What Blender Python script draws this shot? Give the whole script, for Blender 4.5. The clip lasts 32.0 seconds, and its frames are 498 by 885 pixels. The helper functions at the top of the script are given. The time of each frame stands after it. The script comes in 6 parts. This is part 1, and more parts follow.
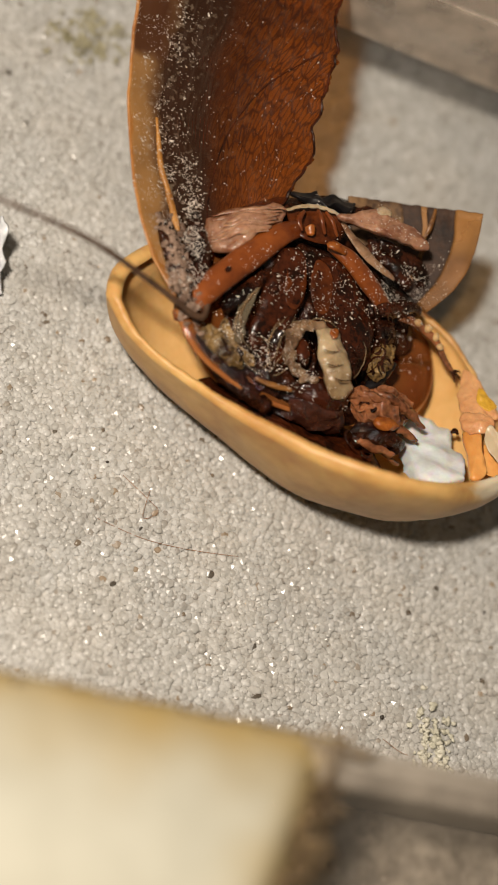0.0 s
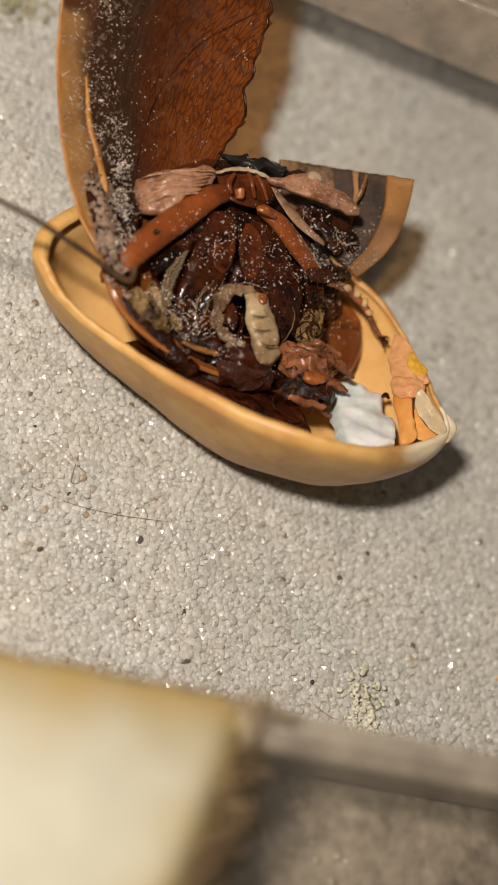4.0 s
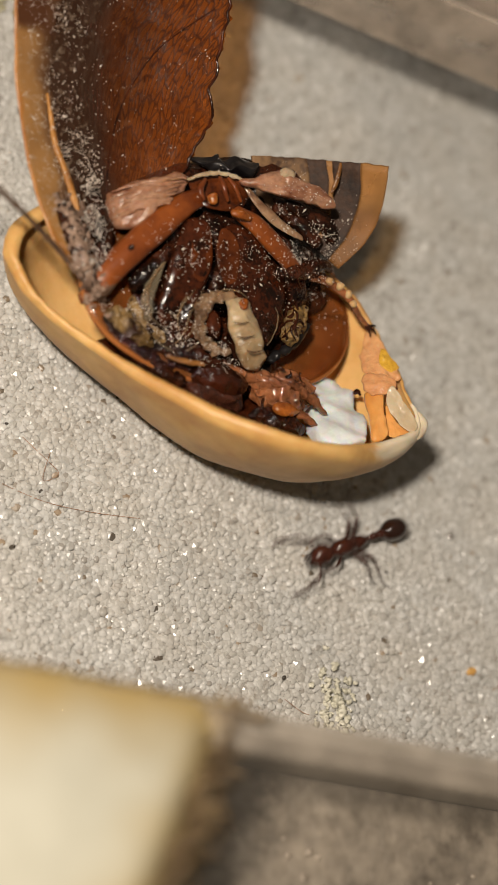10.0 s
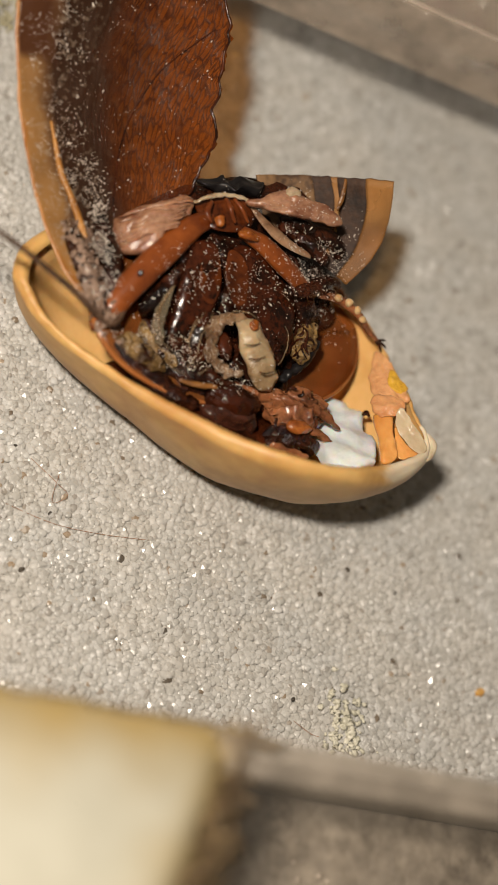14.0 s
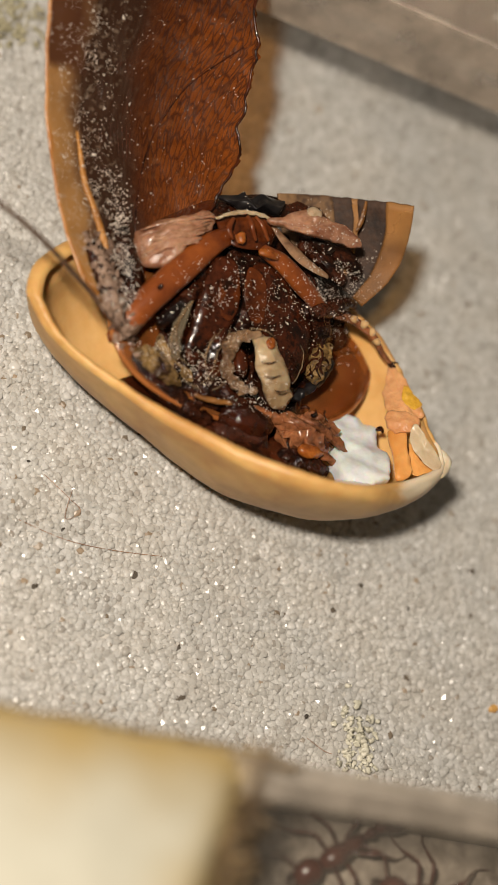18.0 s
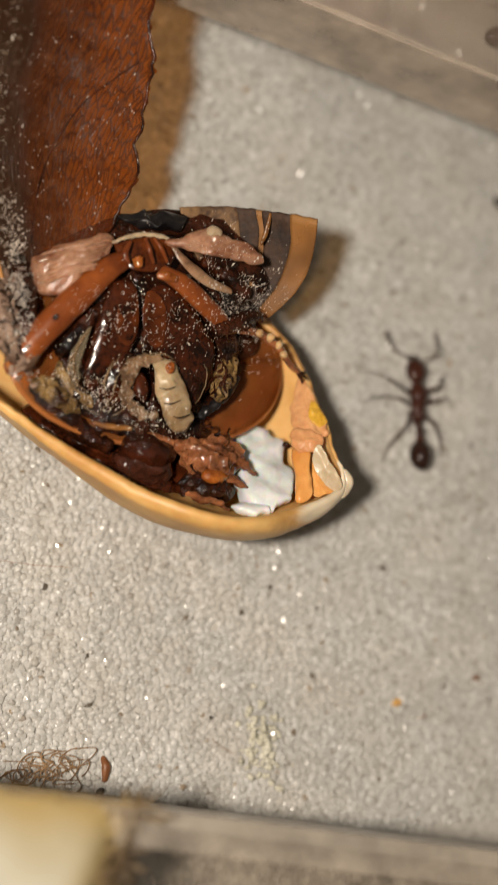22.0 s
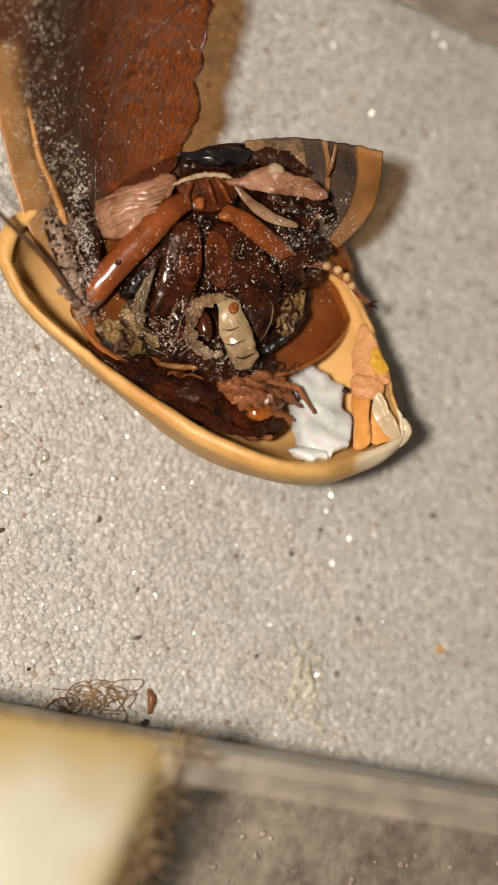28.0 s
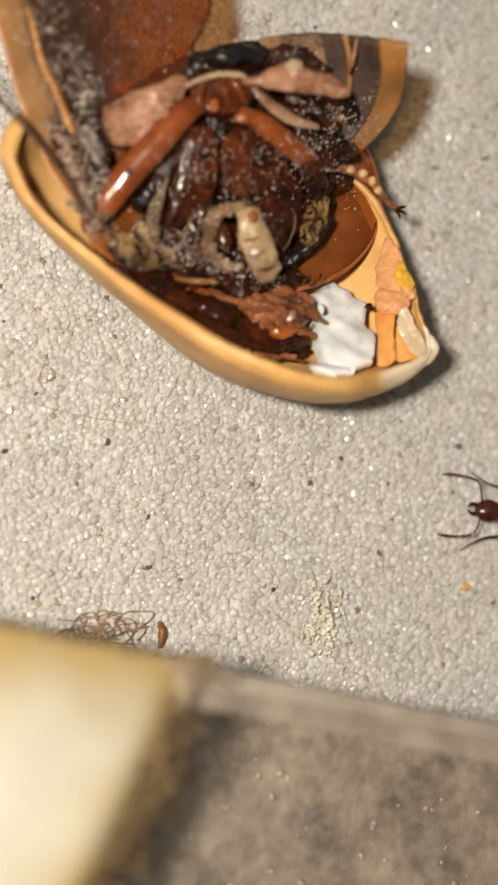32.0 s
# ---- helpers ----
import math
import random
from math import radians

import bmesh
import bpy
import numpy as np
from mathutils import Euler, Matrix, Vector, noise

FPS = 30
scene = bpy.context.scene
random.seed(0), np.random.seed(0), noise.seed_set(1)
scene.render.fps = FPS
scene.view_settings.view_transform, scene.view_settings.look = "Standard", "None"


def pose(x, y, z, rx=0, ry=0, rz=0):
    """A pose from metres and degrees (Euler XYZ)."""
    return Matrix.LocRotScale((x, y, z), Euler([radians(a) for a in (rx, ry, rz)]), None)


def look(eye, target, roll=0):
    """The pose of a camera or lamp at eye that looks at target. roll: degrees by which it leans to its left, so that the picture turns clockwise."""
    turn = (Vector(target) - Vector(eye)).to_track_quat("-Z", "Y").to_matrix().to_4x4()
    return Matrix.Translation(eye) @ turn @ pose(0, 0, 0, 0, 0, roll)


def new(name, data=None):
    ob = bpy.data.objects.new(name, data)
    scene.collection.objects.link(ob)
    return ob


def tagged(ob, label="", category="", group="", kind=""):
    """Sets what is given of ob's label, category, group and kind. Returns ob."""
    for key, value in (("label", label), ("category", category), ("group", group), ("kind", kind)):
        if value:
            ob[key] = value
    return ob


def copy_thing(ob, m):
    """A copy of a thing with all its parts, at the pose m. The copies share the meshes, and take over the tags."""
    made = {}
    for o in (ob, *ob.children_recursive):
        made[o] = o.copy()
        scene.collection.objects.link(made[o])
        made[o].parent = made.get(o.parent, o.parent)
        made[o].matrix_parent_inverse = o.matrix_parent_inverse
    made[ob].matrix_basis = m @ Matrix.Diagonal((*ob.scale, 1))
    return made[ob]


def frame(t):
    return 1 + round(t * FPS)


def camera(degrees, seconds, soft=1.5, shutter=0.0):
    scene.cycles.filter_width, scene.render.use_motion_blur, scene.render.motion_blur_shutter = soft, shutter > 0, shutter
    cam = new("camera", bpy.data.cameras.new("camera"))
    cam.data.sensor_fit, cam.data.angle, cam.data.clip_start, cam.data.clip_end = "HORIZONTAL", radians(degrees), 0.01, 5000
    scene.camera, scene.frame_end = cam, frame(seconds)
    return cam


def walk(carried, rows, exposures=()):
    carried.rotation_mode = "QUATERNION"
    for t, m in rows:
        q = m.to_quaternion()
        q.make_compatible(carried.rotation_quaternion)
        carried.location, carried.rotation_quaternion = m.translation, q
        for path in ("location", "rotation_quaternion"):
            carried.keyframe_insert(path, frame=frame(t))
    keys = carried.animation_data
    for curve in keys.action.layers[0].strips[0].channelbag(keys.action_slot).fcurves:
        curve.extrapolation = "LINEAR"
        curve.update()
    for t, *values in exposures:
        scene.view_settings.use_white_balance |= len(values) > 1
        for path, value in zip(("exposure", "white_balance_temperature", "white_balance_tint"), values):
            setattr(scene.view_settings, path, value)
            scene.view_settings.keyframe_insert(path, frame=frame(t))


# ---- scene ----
from mathutils.bvhtree import BVHTree

# All lengths below are in millimetres; MM turns them into metres.
MM = 0.001
cam = camera(20.0, 32.0, soft=1.5, shutter=0.4)
cam.data.dof.use_dof = True
cam.data.dof.focus_distance = 0.0585
cam.data.dof.aperture_fstop = 41.0
PATH = [
    (0, (-23.20, -22.91, 54.56), (-4.01, -2.93, 1.33), 41.19),
    (0.5, (-23.02, -22.96, 54.38), (-3.01, -3.42, 1.29), 42.77),
    (1, (-23.02, -22.92, 54.38), (-2.44, -3.68, 1.40), 43.90),
    (1.5, (-22.72, -23.03, 54.51), (-2.06, -4.02, 1.48), 44.31),
    (2, (-22.74, -23.15, 54.41), (-1.62, -4.29, 1.51), 45.11),
    (2.5, (-22.51, -23.25, 54.42), (-1.30, -4.42, 1.55), 45.23),
    (4.5, (-22.23, -23.29, 54.23), (-1.05, -4.58, 1.30), 45.30),
    (5, (-22.23, -23.28, 54.24), (-0.80, -4.83, 1.32), 45.96),
    (5.5, (-22.27, -23.29, 54.26), (-0.47, -5.23, 1.36), 46.89),
    (6, (-22.30, -23.33, 54.17), (-0.36, -5.29, 1.32), 47.08),
    (6.5, (-22.16, -23.34, 54.19), (-0.36, -5.24, 1.30), 46.78),
    (7, (-22.22, -23.23, 54.22), (-0.37, -5.18, 1.33), 46.96),
    (7.5, (-22.33, -23.05, 54.25), (-0.43, -4.99, 1.39), 47.04),
    (8, (-22.26, -22.89, 54.47), (-0.53, -4.81, 1.55), 46.76),
    (8.5, (-22.51, -22.68, 54.45), (-0.40, -4.70, 1.65), 47.39),
    (9, (-22.51, -22.74, 54.38), (-0.16, -4.89, 1.63), 47.83),
    (9.5, (-22.35, -22.79, 54.46), (-0.09, -4.88, 1.70), 47.59),
    (10, (-22.17, -22.54, 54.65), (0.03, -4.82, 1.80), 47.77),
    (10.5, (-22.19, -22.56, 54.59), (0.05, -4.71, 1.80), 47.62),
    (11, (-22.28, -22.27, 54.67), (-0.06, -4.48, 1.85), 47.71),
    (11.5, (-22.52, -22.02, 54.64), (-0.22, -4.17, 1.88), 47.73),
    (12, (-22.54, -22.00, 54.63), (-0.22, -4.17, 1.86), 47.77),
    (12.5, (-22.48, -22.08, 54.67), (-0.16, -4.25, 1.90), 47.76),
    (13, (-22.38, -22.05, 54.78), (-0.17, -4.23, 1.97), 47.66),
    (13.5, (-22.29, -22.05, 54.76), (-0.13, -4.22, 1.93), 47.54),
    (14, (-22.63, -21.66, 54.72), (-0.31, -3.91, 1.93), 47.88),
    (14.5, (-22.90, -21.19, 54.91), (-0.71, -3.33, 2.10), 47.57),
    (16.5, (-22.89, -21.09, 54.77), (-0.67, -3.42, 1.92), 47.91),
    (17, (-22.90, -21.10, 54.68), (-0.65, -3.33, 1.87), 47.78),
    (17.5, (-22.99, -21.06, 54.66), (-0.72, -3.24, 1.87), 47.70),
    (18, (-23.02, -20.87, 54.58), (-0.76, -3.15, 1.75), 47.95),
    (18.5, (-22.97, -20.84, 54.53), (-0.72, -3.28, 1.64), 48.21),
    (19, (-22.87, -20.93, 54.37), (-0.62, -3.49, 1.45), 48.37),
    (19.5, (-22.70, -20.88, 54.22), (-0.59, -3.74, 1.15), 48.63),
    (20, (-22.69, -20.56, 54.19), (-0.40, -3.72, 1.09), 49.27),
    (20.5, (-21.38, -18.42, 57.85), (1.39, -1.11, 5.10), 49.13),
    (21, (-19.11, -13.51, 56.43), (3.56, 2.11, 3.12), 51.39),
    (21.5, (-17.78, -11.69, 54.80), (3.59, 0.42, 0.05), 56.19),
    (22, (-17.89, -12.31, 60.01), (2.52, -3.21, 4.32), 61.59),
    (22.5, (-16.61, -10.23, 59.17), (3.19, -2.65, 3.04), 65.13),
    (23, (-19.28, -10.65, 59.43), (0.29, -3.05, 3.22), 65.85),
    (23.5, (-18.85, -11.37, 59.11), (0.74, -4.15, 2.86), 67.30),
    (24, (-18.56, -11.95, 58.89), (1.00, -5.14, 2.58), 68.35),
    (24.5, (-18.58, -11.67, 58.79), (0.73, -5.39, 2.33), 69.58),
    (26.5, (-18.72, -11.63, 58.70), (0.66, -6.03, 2.19), 71.90),
    (27, (-19.24, -11.38, 58.59), (0.02, -5.71, 2.05), 71.60),
    (27.5, (-19.63, -11.13, 58.92), (-0.35, -5.41, 2.39), 71.45),
    (28, (-19.25, -11.02, 59.72), (0.08, -5.44, 3.19), 71.91),
    (28.5, (-18.94, -11.31, 60.07), (0.60, -5.57, 3.63), 71.64),
    (29, (-19.93, -10.63, 59.05), (-0.51, -5.23, 2.54), 72.57),
    (29.5, (-20.32, -10.75, 58.58), (-1.15, -5.35, 1.98), 72.51),
    (30, (-20.39, -10.72, 58.39), (-1.09, -5.26, 1.84), 72.47),
    (30.5, (-20.02, -11.07, 58.20), (-0.91, -5.72, 1.57), 72.56),
    (31, (-19.77, -11.36, 58.58), (-0.89, -6.06, 1.88), 72.58),
    (31.5, (-18.15, -12.46, 58.07), (1.15, -6.89, 1.53), 72.11),
    (32, (-18.78, -14.24, 56.05), (0.42, -8.36, -0.49), 71.25),
]


def mm(p):
    return Vector(p) * MM


walk(cam, [(t, look(mm(eye), mm(target), roll)) for t, eye, target, roll in PATH], exposures=[(0, -0.03), (14, 0.0), (20, 0.05), (24, 0.12), (29, 0.15), (31, 0.2), (32, 0.3)])

# ---- light: the small torch beside the lens, and the dim room around ----
world = bpy.data.worlds.new("room")
scene.world = world
world.use_nodes = True
world.node_tree.nodes["Background"].inputs[0].default_value = (1.0, 0.84, 0.64, 1)
world.node_tree.nodes["Background"].inputs[1].default_value = 0.13
lamp_data = bpy.data.lights.new("torch", "POINT")
lamp_data.energy, lamp_data.shadow_soft_size, lamp_data.color = 0.317, 3.2 * MM, (1.0, 0.873, 0.73)
torch = new("torch", lamp_data)
torch.location = mm((-36, -10.5, 71))


# ---- materials ----
def node_material(name):
    m = bpy.data.materials.new(name)
    m.use_nodes = True
    return m, m.node_tree.nodes, m.node_tree.links, m.node_tree.nodes["Principled BSDF"]


def mottled(name, dark, light, rough=0.5, scale=800.0, bump=0.0, bump_scale=3000.0, coat=0.0, sss=0.0, spread=(0.35, 0.65), rough2=None, ior=1.5):
    """Two-scale mottling between two colours, with fine relief."""
    m, n, l, p = node_material(name)
    co = n.new("ShaderNodeTexCoord")
    a, b = n.new("ShaderNodeTexNoise"), n.new("ShaderNodeTexNoise")
    a.inputs["Scale"].default_value, a.inputs["Detail"].default_value = scale, 6
    b.inputs["Scale"].default_value, b.inputs["Detail"].default_value = scale * 6, 4
    mix = n.new("ShaderNodeMix")
    mix.inputs[0].default_value = 0.35
    l.new(a.outputs[0], mix.inputs[2])
    l.new(b.outputs[0], mix.inputs[3])
    ramp = n.new("ShaderNodeValToRGB")
    ramp.color_ramp.elements[0].position, ramp.color_ramp.elements[1].position = spread
    ramp.color_ramp.elements[0].color, ramp.color_ramp.elements[1].color = (*dark, 1), (*light, 1)
    l.new(mix.outputs[0], ramp.inputs[0])
    l.new(ramp.outputs[0], p.inputs["Base Color"])
    for t in (a, b):
        l.new(co.outputs["Object"], t.inputs["Vector"])
    p.inputs["Roughness"].default_value = rough
    p.inputs["IOR"].default_value = ior
    if rough2 is not None:
        mr = n.new("ShaderNodeMapRange")
        mr.inputs[3].default_value, mr.inputs[4].default_value = rough, rough2
        l.new(b.outputs[0], mr.inputs[0])
        l.new(mr.outputs[0], p.inputs["Roughness"])
    p.inputs["Coat Weight"].default_value = coat
    p.inputs["Coat Roughness"].default_value = 0.06
    if coat:
        p.inputs["Specular IOR Level"].default_value = 0.22
    if sss:
        p.inputs["Subsurface Weight"].default_value = sss
        p.inputs["Subsurface Radius"].default_value = (1.0, 0.5, 0.25)
        p.inputs["Subsurface Scale"].default_value = 0.0003
    if bump:
        c, bm_ = n.new("ShaderNodeTexNoise"), n.new("ShaderNodeBump")
        c.inputs["Scale"].default_value, c.inputs["Detail"].default_value = bump_scale, 5
        l.new(co.outputs["Object"], c.inputs["Vector"])
        bm_.inputs["Strength"].default_value, bm_.inputs["Distance"].default_value = bump, 0.0002
        l.new(c.outputs[0], bm_.inputs["Height"])
        l.new(bm_.outputs[0], p.inputs["Normal"])
        l.new(bm_.outputs[0], p.inputs["Coat Normal"])
    return m


def sand_material():
    """Quartz: pale grains that differ from one to the next and let part of the light through."""
    m, n, l, p = node_material("quartz_sand")
    geo, ramp = n.new("ShaderNodeNewGeometry"), n.new("ShaderNodeValToRGB")
    e = ramp.color_ramp.elements
    e[0].position, e[0].color = 0.0, (0.07, 0.06, 0.05, 1)
    e[1].position, e[1].color = 1.0, (0.80, 0.80, 0.79, 1)
    for pos, c in ((0.001, (0.14, 0.12, 0.10)), (0.0025, (0.46, 0.34, 0.22)), (0.010, (0.42, 0.40, 0.37)), (0.08, (0.54, 0.535, 0.51)), (0.45, (0.635, 0.63, 0.61)), (0.85, (0.70, 0.70, 0.685))):
        x = e.new(pos)
        x.color = (*c, 1)
    l.new(geo.outputs["Random Per Island"], ramp.inputs[0])
    co, t = n.new("ShaderNodeTexCoord"), n.new("ShaderNodeTexNoise")
    t.inputs["Scale"].default_value, t.inputs["Detail"].default_value = 220, 5
    mul, mr = n.new("ShaderNodeMix"), n.new("ShaderNodeMapRange")
    mul.data_type, mul.blend_type = "RGBA", "MULTIPLY"
    mul.inputs[0].default_value = 1.0
    mr.inputs[1].default_value, mr.inputs[2].default_value = 0.3, 0.7
    mr.inputs[3].default_value, mr.inputs[4].default_value = 0.88, 1.03
    l.new(co.outputs["Object"], t.inputs["Vector"])
    l.new(t.outputs[0], mr.inputs[0])
    l.new(ramp.outputs[0], mul.inputs[6])
    l.new(mr.outputs[0], mul.inputs[7])
    patch, tone, stain = n.new("ShaderNodeTexNoise"), n.new("ShaderNodeValToRGB"), n.new("ShaderNodeMix")
    patch.inputs["Scale"].default_value, patch.inputs["Detail"].default_value = 330, 3
    tone.color_ramp.elements[0].position, tone.color_ramp.elements[0].color = 0.35, (1.0, 0.94, 0.86, 1)
    tone.color_ramp.elements[1].position, tone.color_ramp.elements[1].color = 0.62, (0.97, 1.0, 1.03, 1)
    stain.data_type, stain.blend_type = "RGBA", "MULTIPLY"
    stain.inputs[0].default_value = 0.25
    l.new(co.outputs["Object"], patch.inputs["Vector"])
    l.new(patch.outputs[0], tone.inputs[0])
    l.new(mul.outputs[2], stain.inputs[6])
    l.new(tone.outputs[0], stain.inputs[7])
    l.new(stain.outputs[2], p.inputs["Base Color"])
    own, shine = n.new("ShaderNodeMath"), n.new("ShaderNodeMapRange")
    own.operation, own.inputs[1].default_value = "MULTIPLY", 17.0
    part_of = n.new("ShaderNodeMath")
    part_of.operation = "FRACT"
    l.new(geo.outputs["Random Per Island"], own.inputs[0])
    l.new(own.outputs[0], part_of.inputs[0])
    l.new(part_of.outputs[0], shine.inputs[0])
    shine.inputs[3].default_value, shine.inputs[4].default_value = 0.16, 0.5
    l.new(shine.outputs[0], p.inputs["Roughness"])
    # light spreads inside a grain, which evens out its faces
    lean, unit = n.new("ShaderNodeVectorMath"), n.new("ShaderNodeVectorMath")
    lean.operation, unit.operation = "ADD", "NORMALIZE"
    lean.inputs[1].default_value = (0, 0, 1.0)
    l.new(geo.outputs["Normal"], lean.inputs[0])
    l.new(lean.outputs[0], unit.inputs[0])
    l.new(unit.outputs[0], p.inputs["Normal"])
    tl, tr, m1, m2 = n.new("ShaderNodeBsdfTranslucent"), n.new("ShaderNodeBsdfTransparent"), n.new("ShaderNodeMixShader"), n.new("ShaderNodeMixShader")
    l.new(mul.outputs[2], tl.inputs[0])
    tr.inputs[0].default_value = (0.93, 0.91, 0.87, 1)
    m1.inputs[0].default_value, m2.inputs[0].default_value = 0.12, 0.3
    l.new(p.outputs[0], m1.inputs[1])
    l.new(tl.outputs[0], m1.inputs[2])
    l.new(m1.outputs[0], m2.inputs[1])
    l.new(tr.outputs[0], m2.inputs[2])
    l.new(m2.outputs[0], n["Material Output"].inputs[0])
    return m


def clear_material(name, tint, amount, rough=0.15, see=(1, 1, 1)):
    """Clear plastic or membrane: light passes straight through, tinted, and the rest is a hazy glossy skin."""
    m, n, l, p = node_material(name)
    t, mix, out = n.new("ShaderNodeBsdfTransparent"), n.new("ShaderNodeMixShader"), n["Material Output"]
    t.inputs[0].default_value = (*see, 1)
    co, no, ramp = n.new("ShaderNodeTexCoord"), n.new("ShaderNodeTexNoise"), n.new("ShaderNodeMapRange")
    no.inputs["Scale"].default_value, no.inputs["Detail"].default_value = 400, 6
    ramp.inputs[1].default_value, ramp.inputs[2].default_value = 0.3, 0.7
    ramp.inputs[3].default_value, ramp.inputs[4].default_value = amount * 0.8, min(1.0, amount * 1.2)
    l.new(co.outputs["Object"], no.inputs["Vector"])
    l.new(no.outputs[0], ramp.inputs[0])
    l.new(ramp.outputs[0], mix.inputs[0])
    cloud, stained = n.new("ShaderNodeTexNoise"), n.new("ShaderNodeValToRGB")
    cloud.inputs["Scale"].default_value, cloud.inputs["Detail"].default_value = 650, 7
    stained.color_ramp.elements[0].position, stained.color_ramp.elements[0].color = 0.36, (*(0.72 * c for c in tint), 1)
    stained.color_ramp.elements[1].position, stained.color_ramp.elements[1].color = 0.64, (*(min(1.0, 1.2 * c) for c in tint), 1)
    l.new(co.outputs["Object"], cloud.inputs["Vector"])
    l.new(cloud.outputs[0], stained.inputs[0])
    l.new(stained.outputs[0], p.inputs["Base Color"])
    p.inputs["Roughness"].default_value = rough
    l.new(t.outputs[0], mix.inputs[1])
    l.new(p.outputs[0], mix.inputs[2])
    l.new(mix.outputs[0], out.inputs[0])
    return m


SAND = sand_material()
# darker than the grains: shade in the gaps is put into the bed's colour
BED = mottled("sand_bed", (0.33, 0.315, 0.29), (0.50, 0.485, 0.455), 0.6, 1800, 0.8, 3500)
SHELL = mottled("pistachio_shell", (0.41, 0.195, 0.048), (0.665, 0.42, 0.155), 0.45, 210, 0.2, 1100, sss=0.25)
bleach_nodes, bleach_links = SHELL.node_tree.nodes, SHELL.node_tree.links
bleach_at, bleach_mix = bleach_nodes.new("ShaderNodeAttribute"), bleach_nodes.new("ShaderNodeMix")
bleach_at.attribute_name, bleach_mix.data_type = "bleached", "RGBA"
bleach_mix.inputs[7].default_value = (0.62, 0.53, 0.39, 1)
bleach_links.new(bleach_at.outputs["Fac"], bleach_mix.inputs[0])
bleach_links.new(bleach_nodes["Principled BSDF"].inputs["Base Color"].links[0].from_socket, bleach_mix.inputs[6])
bleach_links.new(bleach_mix.outputs[2], bleach_nodes["Principled BSDF"].inputs["Base Color"])
SHELL_IN = mottled("shell_lining", (0.62, 0.34, 0.11), (0.74, 0.46, 0.19), 0.3, 300, 0.08, 1500, coat=0.3, sss=0.2)
CREAM = mottled("cream_foam", (0.335, 0.325, 0.26), (0.42, 0.413, 0.345), 0.75, 90, 0.25, 900)
stain_nodes, stain_links = CREAM.node_tree.nodes, CREAM.node_tree.links
stain_at, stain_mix = stain_nodes.new("ShaderNodeAttribute"), stain_nodes.new("ShaderNodeMix")
stain_at.attribute_name, stain_mix.data_type = "stain", "RGBA"
stain_mix.inputs[7].default_value = (0.34, 0.25, 0.10, 1)
stain_links.new(stain_at.outputs["Fac"], stain_mix.inputs[0])
stain_links.new(stain_nodes["Principled BSDF"].inputs["Base Color"].links[0].from_socket, stain_mix.inputs[6])
stain_links.new(stain_mix.outputs[2], stain_nodes["Principled BSDF"].inputs["Base Color"])
CRUST = mottled("brown_crust", (0.05, 0.03, 0.014), (0.24, 0.165, 0.08), 0.6, 500, 0.7, 1500)
FLOOR2 = mottled("chamber_floor", (0.05, 0.038, 0.026), (0.27, 0.23, 0.18), 0.55, 300, 0.7, 1400)
FLOOR_FAR = clear_material("hazy_floor", (0.25, 0.21, 0.17), 0.4, 0.3)
RAIL_CLEAR = clear_material("hazy_rail", (0.46, 0.39, 0.32), 0.5, 0.3)
RAIL_NEAR = clear_material("scuffed_rail", (0.38, 0.335, 0.28), 0.33, 0.5)
PLATE = clear_material("hazy_acrylic", (0.34, 0.31, 0.27), 0.055, 0.25)
PLATE_FAR = clear_material("fogged_acrylic", (0.27, 0.225, 0.18), 0.13, 0.4)
fog_nodes, fog_links = PLATE_FAR.node_tree.nodes, PLATE_FAR.node_tree.links
fog = fog_nodes.new("ShaderNodeBsdfRefraction")
fog.inputs["Roughness"].default_value, fog.inputs["IOR"].default_value = 0.28, 1.12
fog_links.new(fog.outputs[0], fog_nodes["Mix Shader"].inputs[1])
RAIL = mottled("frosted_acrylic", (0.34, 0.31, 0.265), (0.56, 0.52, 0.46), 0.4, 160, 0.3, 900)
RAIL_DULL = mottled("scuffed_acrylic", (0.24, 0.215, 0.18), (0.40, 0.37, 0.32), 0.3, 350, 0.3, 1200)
ANT_RED = mottled("ant_cuticle", (0.018, 0.006, 0.004), (0.058, 0.015, 0.008), 0.22, 2500, 0.05, 9000, coat=0.4)
ANT_DARK = mottled("ant_gaster", (0.008, 0.004, 0.003), (0.028, 0.010, 0.006), 0.12, 2500, 0.0, 9000, coat=0.8)


# ---- building helpers ----
def finish(name, bm, material, parent=None, label="", smooth=True):
    me = bpy.data.meshes.new(name)
    bmesh.ops.recalc_face_normals(bm, faces=bm.faces)
    bm.to_mesh(me)
    bm.free()
    me.transform(Matrix.Scale(MM, 4))
    if smooth:
        for f in me.polygons:
            f.use_smooth = True
    me.materials.append(material)
    ob = new(name, me)
    if parent:
        ob.parent = parent
    if label:
        tagged(ob, label)
    return ob


def part(name, bm, material, parent, label=""):
    return finish(name, bm, material, parent, label)


def empty(name, at=(0, 0, 0)):
    ob = new(name)
    ob.empty_display_size = 0.001
    ob.location = mm(at)
    return ob


